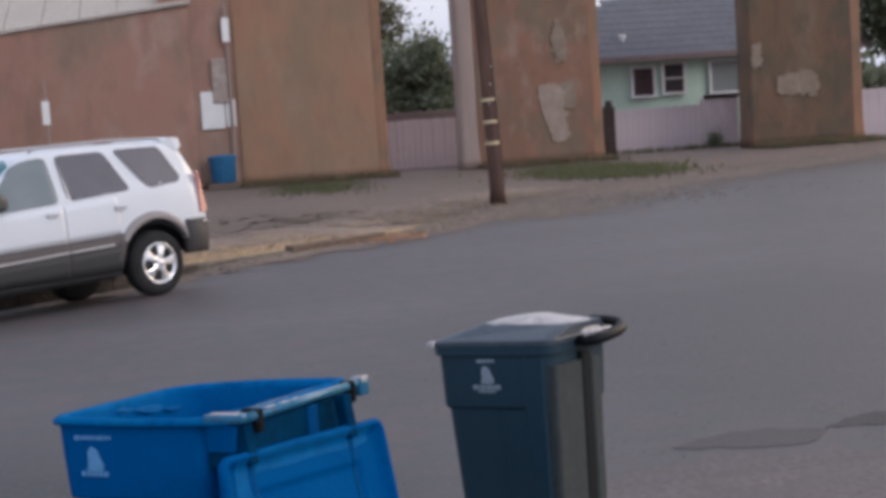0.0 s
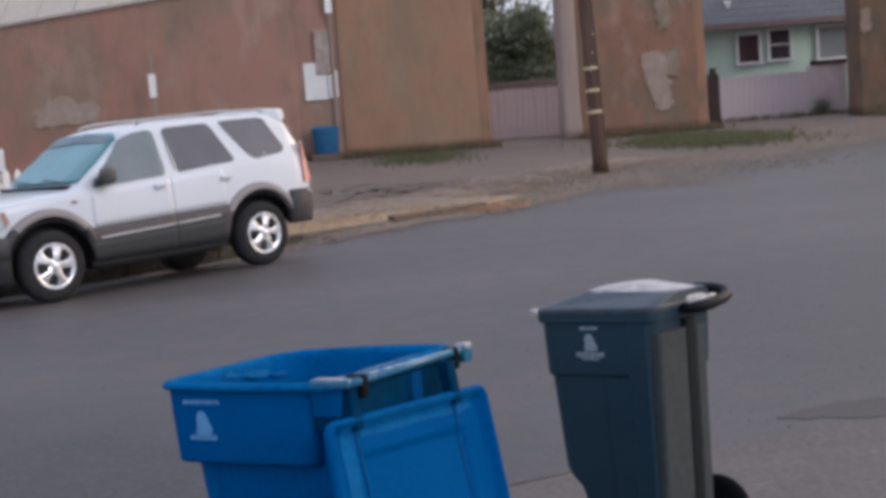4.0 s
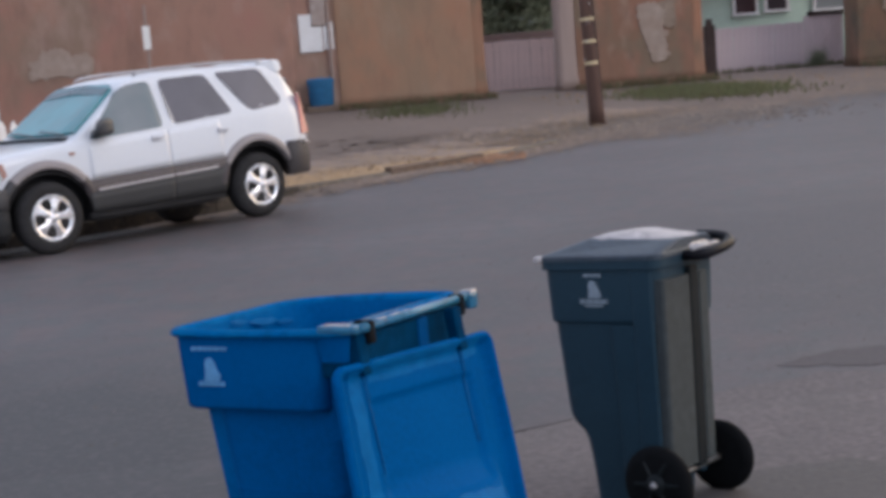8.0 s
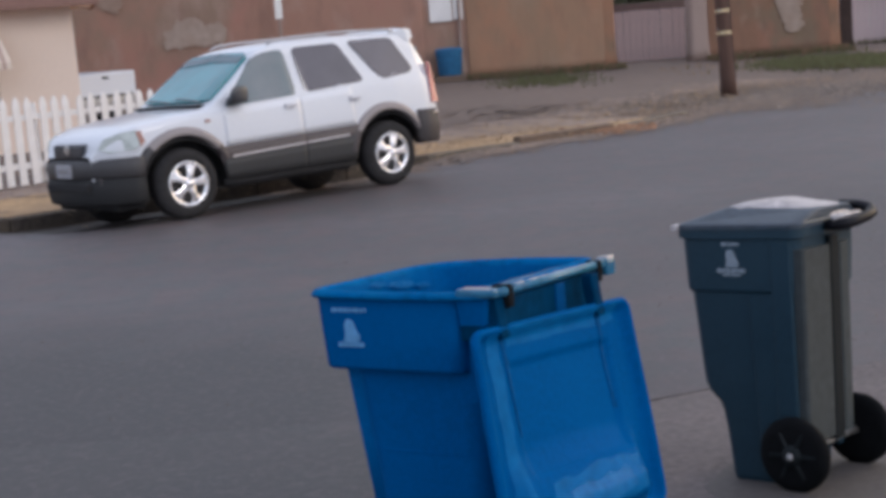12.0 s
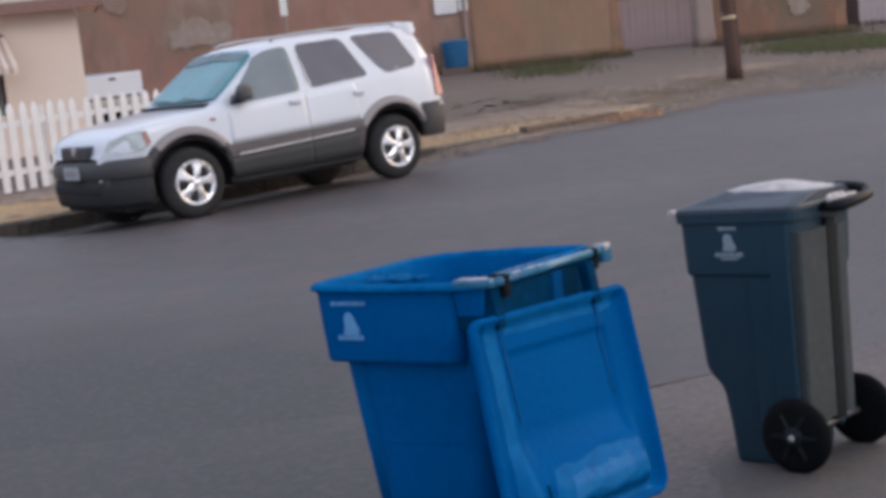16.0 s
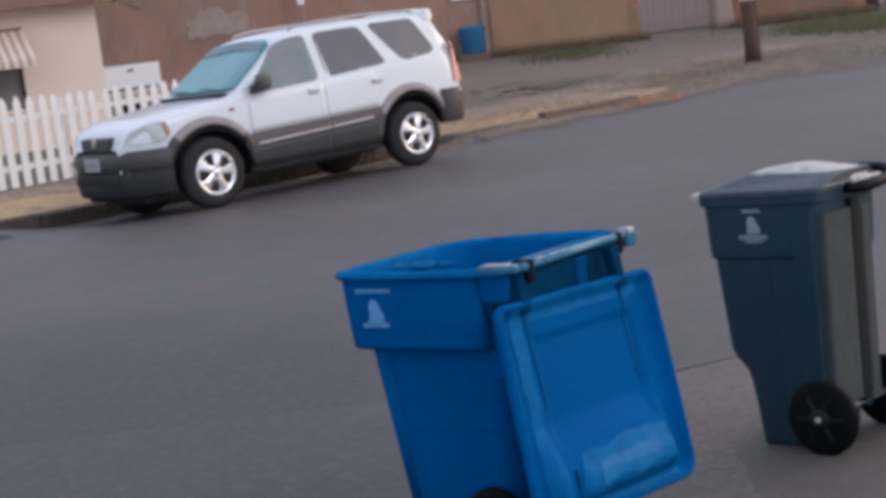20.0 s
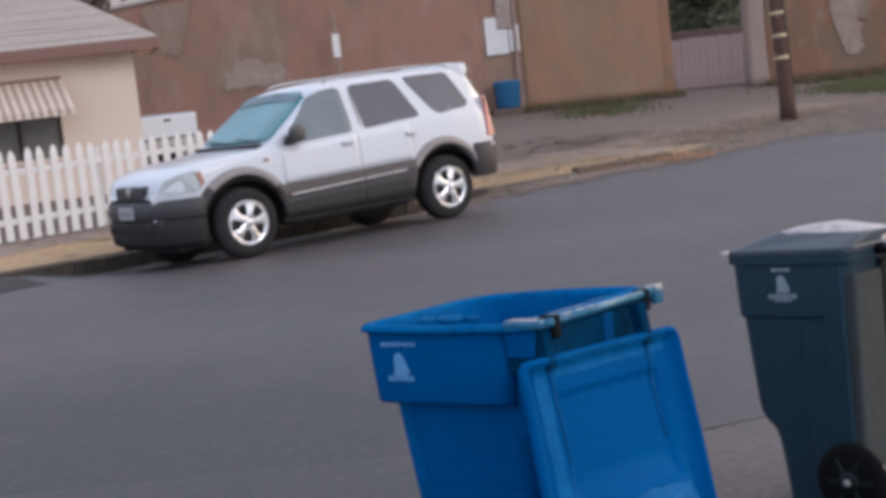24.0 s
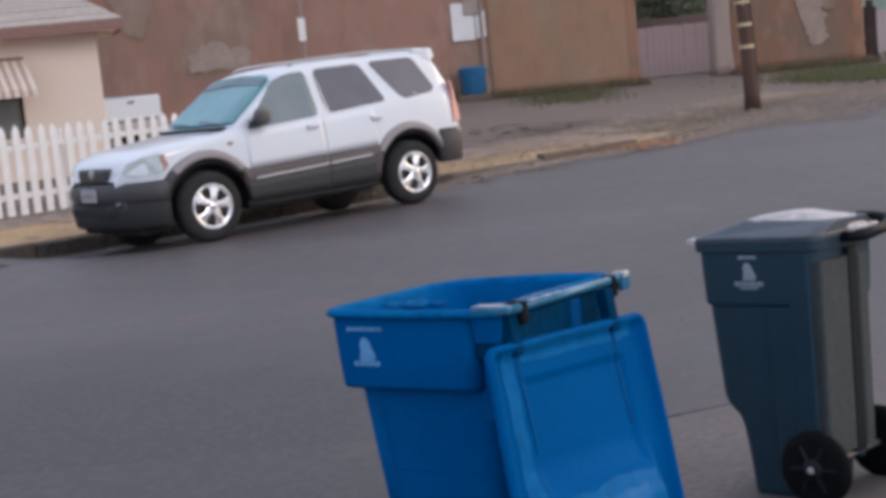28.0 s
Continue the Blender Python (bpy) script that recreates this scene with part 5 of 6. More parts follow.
part("bar_cap", boxed((D + 0.004, 0.690, 0.972), (D + 0.050, 0.738, 0.992), 0.008), "worn_glint", blue, "pale rubbed cap of the bar end")
part("bar_end", boxed((D - 0.105, -0.016, 0.952), (D + 0.040, 0.030, 0.980), 0.010), "bar_pale", blue, "pale worn rim corner at the hinge")
part("bar_cap", boxed((D - 0.080, -0.010, 0.974), (D + 0.010, 0.014, 0.984), 0.004), "worn_glint", blue, "pale rubbed patch on the rim corner")
for w in (0.070, 0.630):
    part("hinge_bracket", boxed((D - 0.015, w - 0.017, 0.912), (D + 0.052, w + 0.017, 0.986), 0.010), "clip_brown", blue, "dark brown hinge clip")
# shade under the bar is coloured in, not left to the hollow
part("hinge_recess", boxed((D - 0.06, 0.05, 0.80), (D + 0.020, 0.65, 0.945), 0.008), "blue_dark", blue, "recess under the hinge bar, its shade put into the blue")
part("recess_rib", boxed((D + 0.008, 0.375, 0.84), (D + 0.026, 0.435, 0.943), 0.006), "blue_groove", blue, "blue web in the recess, in the shade-darkened blue")
# the rim is rubbed pale along the hinge
for w0, w1, e in ((0.035, 0.19, 0.050), (0.20, 0.41, 0.062), (0.42, 0.60, 0.070)):
    part("rim_wear", loft(bmesh.new(), [[(x, y, z) for x, y in rr(D - e + g, D + 0.016 - g, w0 + g, w1 - g, 0.006)] for z, g in ((0.955, 0.0), (0.9735, 0.002), (0.9765, 0.007))]), "rim_dust", blue, "dusty rubbed rim along the hinge", smooth=True)
part("axle", rod(bmesh.new(), (0.565, 0.0, 0.125), (0.565, 0.675, 0.125), 0.011), "steel", blue)
bin_wheel(blue, 0.565, 0.005, -1, 0.125, 0.055)
bin_wheel(blue, 0.565, 0.670, 1, 0.125, 0.055)
emblem(blue, Matrix.Translation((0.162, 0.003, 0.828)) @ Matrix.Scale(0.98, 4), ((0.070, 0.075, 0.014), (-0.050, 0.055, 0.016)), "print_blue")

# the open lid: it hangs outside the back, its hollow underside outwards
LID = Matrix.Translation((D + 0.055, Wd / 2 - 0.060, H - 0.111)) @ pose(0, 0, 0, 0, 0, -10) @ pose(0, 0, 0, 0, -9, 0)
HW, LL = 0.392, 0.73


def lid_reach(b):
    """Half the lid's width at the distance b below the hinge: rounded corners, a little narrower at the top."""
    r0, r1 = 0.050, 0.075
    cut = r0 - math.sqrt(max(0.0, r0 * r0 - (r0 - b) ** 2)) if b < r0 else r1 - math.sqrt(max(0.0, r1 * r1 - (r1 - (LL - b)) ** 2)) if b > LL - r1 else 0.0
    return (HW - cut) * (0.975 + 0.025 * ease(b / 0.5))


def lid_depth(a, b):
    """How far the lid's hollow side stands out: a rolled border, a sunken field with a step, and a swelling at its free end."""
    e = min(lid_reach(b) - abs(a), b, LL - b)
    border = 0.030 * ease(1 - abs(e - 0.014) / 0.034)
    field = 0.012 * ease((e - 0.055) / 0.02) * ease((b - 0.12) / 0.02) * ease((0.50 - b) / 0.02) * ease((0.25 - abs(a - 0.01)) / 0.02)
    dome = 0.056 * ease((b - 0.38 - 0.25 * a * a) / 0.18) * ease((LL - 0.035 - b) / 0.05) * ease((0.325 - abs(a + 0.01)) / 0.06)
    pad = 0.012 * ease((b - 0.555) / 0.03) * ease((LL - 0.075 - b) / 0.03) * ease((0.24 - abs(a - 0.03)) / 0.03)
    return border + dome + pad - field


rows = [LL * k / 72 for k in range(73)]
rows[0], rows[-1] = 0.0015, LL - 0.0015
cols = [-1 + 2 * k / 64 for k in range(65)]
bm = bmesh.new()
face = [[bm.verts.new((lid_depth(c * lid_reach(b), b), c * lid_reach(b), -b)) for c in cols] for b in rows]
rear = [[bm.verts.new((lid_depth(c * lid_reach(b), b) * 0.4 - 0.028 * ease(min(lid_reach(b) * (1 - abs(c)), b, LL - b) / 0.02) - 0.004, c * lid_reach(b), -b)) for c in cols] for b in rows]
for i in range(72):
    for k in range(64):
        bm.faces.new((face[i][k], face[i][k + 1], face[i + 1][k + 1], face[i + 1][k]))
        bm.faces.new((rear[i][k], rear[i + 1][k], rear[i + 1][k + 1], rear[i][k + 1]))
    for k in (0, 64):
        bm.faces.new((face[i][k], face[i + 1][k], rear[i + 1][k], rear[i][k]))
for k in range(64):
    for i in (0, 72):
        bm.faces.new((face[i][k], face[i][k + 1], rear[i][k + 1], rear[i][k]))
lid = part("lid", bm, "blue", blue, "flat blue lid hanging upside down", smooth=True)
lid.matrix_local = LID


def on_lid(name, a0, a1, b0, b1, mat, label, lift=0.002, worn=0.0, lean=0.0, seed=0):
    """A skin in a paler or darker blue that follows the lid's hollow side; worn makes its outline uneven, lean slants
    it.
    """
    na, nb = max(2, round((a1 - a0) / 0.014)), max(2, round((b1 - b0) / 0.014))
    bm = bmesh.new()
    layers = []
    for o in (0.0, 0.006):
        rows = []
        for i in range(nb + 1):
            b, row = b0 + (b1 - b0) * i / nb, []
            for k in range(na + 1):
                a = a0 + (a1 - a0) * k / na
                f, g = k / na, i / nb
                u = a + lean * (b - b0) + worn * ((1 - f) * noise.noise((a0 * 7, b * 14, seed)) + f * noise.noise((a1 * 7, b * 14, seed)))
                w = b + worn * ((1 - g) * noise.noise((a * 14, b0 * 7, seed + 9)) + g * noise.noise((a * 14, b1 * 7, seed + 9)))
                row.append(bm.verts.new((lid_depth(u, w) + lift - o, u, -w)))
            rows.append(row)
        layers.append(rows)
    f, r = layers
    for i in range(nb):
        for k in range(na):
            bm.faces.new((f[i][k], f[i][k + 1], f[i + 1][k + 1], f[i + 1][k]))
        for k in (0, na):
            bm.faces.new([bm.verts.new(v.co) for v in (f[i][k], f[i + 1][k], r[i + 1][k], r[i][k])])
    for k in range(na):
        for i in (0, nb):
            bm.faces.new([bm.verts.new(v.co) for v in (f[i][k], f[i][k + 1], r[i][k + 1], r[i][k])])
    for v in [v for v in bm.verts if not v.link_faces]:
        bm.verts.remove(v)
    return part(name, bm, mat, lid, label, smooth=True)


on_lid("lid_band", -0.228, 0.208, 0.010, 0.074, "blue_band", "paler band at the hinge edge", worn=0.006, seed=1)
on_lid("lid_band", 0.236, 0.300, 0.012, 0.078, "blue_band", "paler band at the hinge edge", worn=0.010, seed=6)
on_lid("lid_border", -0.318, -0.262, 0.025, 0.66, "blue_band", "paler border", worn=0.010, seed=2)
on_lid("lid_foot", -0.30, 0.30, 0.655, 0.70, "blue_band", "paler strip at the free edge", worn=0.010, seed=3)
# paler skins paint the sky's sheen on the swelling
on_lid("lid_pad", -0.20, 0.25, 0.505, 0.645, "blue_band", "raised pad in paler blue for its sheen", worn=0.030, seed=4)
on_lid("lid_sheen", -0.12, 0.19, 0.548, 0.622, "blue_sheen", "paler middle of the pad, sheen put into the colour", lift=0.0045, worn=0.030, seed=5)
for a in (-0.245, 0.222):
    # grooves and slot are darker skins that draw the shade of a crease
    on_lid("lid_groove", a - 0.007, a + 0.007, 0.03, 0.36, "blue_groove", "strap groove drawn in a shade-darkened blue", 0.003, lean=0.06)
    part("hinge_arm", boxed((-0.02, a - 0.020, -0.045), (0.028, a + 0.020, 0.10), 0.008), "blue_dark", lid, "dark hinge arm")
on_lid("lid_slot", -0.236, -0.224, 0.555, 0.69, "blue_dark", "slot beside the swelling, drawn in shade-dark blue", 0.003)

# ---- dark bin ----
dk = thing("trash_bin", "dark navy-grey plastic wheeled bin with a closed lid", "wheeled bin", Matrix.Translation((0.872, 5.198, rise(5.198))) @ pose(0, 0, 0, -4, 0, 0) @ pose(0, 0, 0, 0, 0, -44.1) @ Matrix.Scale(0.94, 4))
rings = []
for z, d0, d1, w0, w1, rad in ((0.002, 0.158, 0.39, 0.055, 0.40, 0.03), (0.02, 0.148, 0.395, 0.048, 0.405, 0.04), (0.20, 0.133, 0.41, 0.04, 0.414, 0.04), (0.27, 0.124, 0.485, 0.035, 0.418, 0.04), (0.305, 0.112, 0.486, 0.033, 0.42, 0.04), (0.345, 0.072, 0.488, 0.029, 0.424, 0.045), (0.375, 0.056, 0.488, 0.027, 0.426, 0.045), (0.40, 0.052, 0.488, 0.026, 0.428, 0.045), (0.735, 0.028, 0.50, 0.016, 0.438, 0.045), (0.742, 0.018, 0.505, 0.008, 0.446, 0.045), (0.752, 0.015, 0.506, 0.006, 0.448, 0.045), (0.965, 0.008, 0.515, 0.0, 0.455, 0.045)):
    rings.append([(x, y, z) for x, y in rr(d0, d1, w0, w1, rad)])
dbody = part("body", loft(bmesh.new(), rings), "navy", dk, smooth=False)
# the back: a pale channelled panel between darker corner posts
part("back_panel", loft(bmesh.new(), [[(x, y, 0.17) for x, y in rr(0.455, 0.507, 0.035, 0.236, 0.014)], [(x, y, 0.90) for x, y in rr(0.475, 0.535, 0.012, 0.214, 0.014)]]), "grey_back", dk, "grey back panel")
part("back_channel", loft(bmesh.new(), [[(x, y, 0.15) for x, y in rr(0.47, 0.506, 0.235, 0.306, 0.01)], [(x, y, 0.93) for x, y in rr(0.49, 0.536, 0.213, 0.278, 0.01)]]), "wheel_black", dk)
part("back_panel", loft(bmesh.new(), [[(x, y, 0.17) for x, y in rr(0.455, 0.509, 0.304, 0.372, 0.012)], [(x, y, 0.90) for x, y in rr(0.475, 0.539, 0.276, 0.348, 0.012)]]), "grey_back", dk, "grey back panel")
part("corner_post", loft(bmesh.new(), [[(x, y, 0.16) for x, y in rr(0.38, 0.47, 0.022, 0.055, 0.012)], [(x, y, 0.93) for x, y in rr(0.40, 0.49, -0.004, 0.045, 0.012)]]), "navy", dk)
part("side_rib", loft(bmesh.new(), [[(x, y, 0.05) for x, y in rr(0.30, 0.42, 0.03, 0.08, 0.012)], [(x, y, 0.73) for x, y in rr(0.29, 0.44, 0.006, 0.06, 0.012)]]), "navy", dk)
part("rim", frame_ring(bmesh.new(), rr(-0.008, 0.53, -0.01, 0.465, 0.05), rr(0.03, 0.49, 0.03, 0.42, 0.04), 0.945, 0.985), "navy", dk)
lr = []
for z, d0, d1, w0, w1, rad in ((0.978, -0.010, 0.535, -0.014, 0.468, 0.055), (0.994, -0.010, 0.535, -0.014, 0.468, 0.055), (1.000, 0.0, 0.53, -0.004, 0.458, 0.05), (1.050, 0.135, 0.53, 0.12, 0.42, 0.05)):
    lr.append([(x, y, z - (0.014 * ease((x - 0.30) / 0.24) if z > 1.02 else 0.0)) for x, y in rr(d0, d1, w0, w1, rad)])
dlid = part("lid", loft(bmesh.new(), lr), "navy_lid", dk, "lighter navy-grey lid", smooth=False)
lr = []
for z, d0, d1, w0, w1, rad in ((1.018, 0.112, 0.538, 0.098, 0.432, 0.09), (1.036, 0.115, 0.534, 0.10, 0.43, 0.09), (1.050, 0.135, 0.528, 0.115, 0.42, 0.09), (1.062, 0.18, 0.52, 0.15, 0.40, 0.09), (1.069, 0.25, 0.50, 0.21, 0.36, 0.06)):
    lr.append([(x, y + 0.085 * ease((x - 0.36) / 0.18) * (w1 - y) / (w1 - w0), z - 0.030 * ease((x - 0.30) / 0.24)) for x, y in rr(d0, d1, w0, w1, rad)])
# the crown's paleness is reflected sky put into its colour
part("lid_crown", loft(bmesh.new(), lr), "lid_pale", dlid, "raised crown, pale for the sky reflected on it", smooth=True)
part("lid_tab", boxed((-0.018, -0.02, 0.974), (0.015, 0.03, 0.998), 0.008), "lid_pale", dlid, "pale worn lid corner")
part("lid_tab", boxed((-0.025, 0.42, 0.972), (0.015, 0.47, 1.002), 0.01), "navy_lid", dlid)
# handle behind the lid
loop = [(0.53, 0.19, 0.972), (0.575, 0.195, 0.972), (0.604, 0.21, 0.975), (0.618, 0.245, 0.979), (0.622, 0.34, 0.990), (0.612, 0.40, 0.998), (0.585, 0.432, 1.014), (0.54, 0.440, 1.022), (0.46, 0.442, 1.026)]
rings = []
for i, p in enumerate(loop):
    a, b = Vector(loop[max(0, i - 1)]), Vector(loop[min(len(loop) - 1, i + 1)])
    rings.append(circle(p, 0.021, b - a, 12))
part("handle", loft(bmesh.new(), rings), "handle_grip", dk, "glossy black loop handle", smooth=True)
# this pale rod also stands in for the highlight along the handle
part("hinge_pin", rod(bmesh.new(), (0.586, 0.15, 1.002), (0.590, 0.34, 1.006), 0.009, None, 12), "worn_glint", dk, "pale hinge pin carrying the bright streak on the handle", smooth=True)
part("axle", rod(bmesh.new(), (0.468, 0.0, 0.141), (0.468, 0.455, 0.141), 0.013), "steel", dk, "bare steel axle")
part("axle_block", boxed((0.39, 0.10, 0.11), (0.475, 0.14, 0.21), 0.012), "navy", dk)
part("axle_block", boxed((0.39, 0.31, 0.11), (0.475, 0.35, 0.21), 0.012), "navy", dk)
bin_wheel(dk, 0.468, -0.012, -1, 0.141, 0.05)
bin_wheel(dk, 0.468, 0.475, 1, 0.141, 0.05)
emblem(dk, Matrix.Translation((0.235, 0.0, 0.862)) @ Matrix.Scale(0.85, 4), ((0.062, 0.045, 0.016), (-0.058, 0.072, 0.02), (-0.072, 0.045, 0.01)), "print_grey")


# ---- parked car: white, with broad brown-grey lower cladding ----
suv = thing("suv", "white sport utility vehicle with brown-grey lower cladding parked at the kerb", "car", CAR @ Matrix.Translation((0, 0.78, 0)) @ Matrix.Rotation(LEAN, 4, "X") @ Matrix.Translation((0, -0.78, 0)))
WB, RW = 2.645, 0.362  # wheelbase, tyre radius


def table(pairs):
    def f(u):
        for (a, va), (b, vb) in zip(pairs, pairs[1:]):
            if u <= b:
                t = max(0.0, min(1.0, (u - a) / (b - a)))
                return va + (vb - va) * t
        return pairs[-1][1]
    return f


top = table([(-0.83, 0.86), (-0.80, 1.15), (-0.74, 1.36), (-0.58, 1.66), (-0.50, 1.705), (-0.2, 1.725), (0.4, 1.738), (1.0, 1.728), (1.35, 1.698), (1.52, 1.655), (2.20, 1.15), (2.30, 1.105), (2.8, 1.055), (3.15, 1.005), (3.36, 0.935), (3.44, 0.87), (3.47, 0.74)])
belt = table([(-0.8, 1.17), (0.2, 1.17), (2.15, 1.05), (2.35, 1.03), (3.1, 0.95), (3.46, 0.78), (3.5, 0.70)])
half = table([(-0.83, 0.74), (-0.78, 0.785), (-0.6, 0.835), (-0.2, 0.86), (0.6, 0.87), (2.2, 0.865), (2.8, 0.845), (3.1, 0.80), (3.3, 0.72), (3.42, 0.60), (3.5, 0.48)])


def side(u, z):
    """Half the body's width at a place along it and a height."""
    b = belt(u)
    v = half(u) - 0.035 * ((min(z, b) - 0.72) / 0.40) ** 2
    return v - (0.31 * (z - b) + 0.02 * min(1, (z - b) / 0.05) if z > b else 0)


def arch(u, r=0.50):
    low = 0.50 if u < -0.45 else 0.345
    for c in (0.0, WB):
        if abs(u - c) < r:
            low = max(low, RW + math.sqrt(r * r - (u - c) ** 2))
    return low


us = sorted(set([round(-0.83 + 0.04 * k, 3) for k in range(109)] + [-0.80, -0.74, -0.58, -0.5, 2.2, 3.46, 3.5]))
rings = []
for u in us:
    lo, b, t = min(arch(u), top(u) - 0.1), min(belt(u), top(u) - 0.03), top(u)
    pts = [(side(u, lo + (b - lo) * k / 6), lo + (b - lo) * k / 6) for k in range(7)]
    e = t - 0.03 * min(1, max(0, (t - b) / 0.3)) - 0.012
    pts += [(side(u, b + (e - b) * k / 4), b + (e - b) * k / 4) for k in range(1, 5)]
    ve = pts[-1][0]
    pts += [(ve * f, e + (t - e) * (1 - f * f) ** 0.5) for f in (0.96, 0.86, 0.65, 0.35)]
    rings.append([(u, v, z) for v, z in pts] + [(u, 0.0, t)] + [(u, -v, z) for v, z in reversed(pts)])
bm = loft(bmesh.new(), rings, closed=False)
body = part("body", bm, "car_white", suv, smooth=True)
part("underbody", boxed((-0.40, -0.56, 0.25), (0.70, 0.56, 0.80), 0.03), "car_black", suv, "black underbody")
part("floor_pan", boxed((0.52, -0.80, 0.25), (2.12, 0.80, 0.55), 0.03), "car_black", suv, "black floor pan")
# two black blocks added to stand in for the dark under the car
part("front_shade_block", boxed((3.02, -0.66, 0.16), (3.36, 0.66, 0.60), 0.05), "car_black", suv, "black block added behind the bumper for the shade there")
part("floor_shade_block", boxed((0.72, -0.60, 0.25), (3.22, 0.60, 0.80), 0.04), "car_black", suv, "black block added under the floor to deepen the shade")
for c in (0.0, WB):
    for s in (1, -1):
        bm = bmesh.new()
        loft(bm, [[(c + rad * math.cos(radians(180 * k / 20)), s * v, RW + rad * math.sin(radians(180 * k / 20)) - 0.06) for k in range(2, 19)] for rad, v in ((0.30, 0.40), (0.535, 0.42), (0.552, 0.80), (0.500, 0.83))], closed=False)
        part("wheel_housing", bm, "car_black", suv, "black wheel-arch liner", smooth=True)


def shell(u0, u1, lowf, highf, out, thick, nu, nz, s):
    """A panel that follows the body's side between two heights."""
    bm = bmesh.new()
    grids = []
    for off in (out, out - thick):
        grids.append([[bm.verts.new((u, s * (side(u, z) + off), z)) for z in [lowf(u) + (highf(u) - lowf(u)) * k / nz for k in range(nz + 1)]] for u in [u0 + (u1 - u0) * i / nu for i in range(nu + 1)]])
    a, b = grids
    for i in range(nu):
        for k in range(nz):
            bm.faces.new((a[i][k], a[i + 1][k], a[i + 1][k + 1], a[i][k + 1]))
        bm.faces.new((a[i][0], a[i + 1][0], b[i + 1][0], b[i][0]))
        bm.faces.new((a[i][nz], a[i + 1][nz], b[i + 1][nz], b[i][nz]))
    for i in (0, nu):
        for k in range(nz):
            bm.faces.new((a[i][k], a[i][k + 1], b[i][k + 1], b[i][k]))
    return bm


def pane(points, r, s, out=0.013, thick=0.03):
    """A window of the side glass with rounded corners, from its corners along and up."""
    out_pts = []
    n = len(points)
    for i in range(n):
        p, a, b = Vector(points[i]), Vector(points[i - 1]), Vector(points[(i + 1) % n])
        pa, pb = (a - p), (b - p)
        q = min(r, pa.length * 0.4, pb.length * 0.4)
        s0, s1 = p + pa.normalized() * q, p + pb.normalized() * q
        for t in (0, 0.25, 0.5, 0.75, 1):
            out_pts.append((1 - t) ** 2 * s0 + 2 * t * (1 - t) * p + t * t * s1)
    return loft(bmesh.new(), [[(p.x, s * (side(p.x, p.y) + out), p.y) for p in out_pts], [(p.x, s * (side(p.x, p.y) + out - thick), p.y) for p in out_pts]])


clad_top = table([(-0.8, 0.79), (0.45, 0.73), (2.2, 0.685), (3.2, 0.73)])
strip_z = table([(0.5, 0.638), (2.15, 0.575)])
flat = lambda z: (lambda u: z)
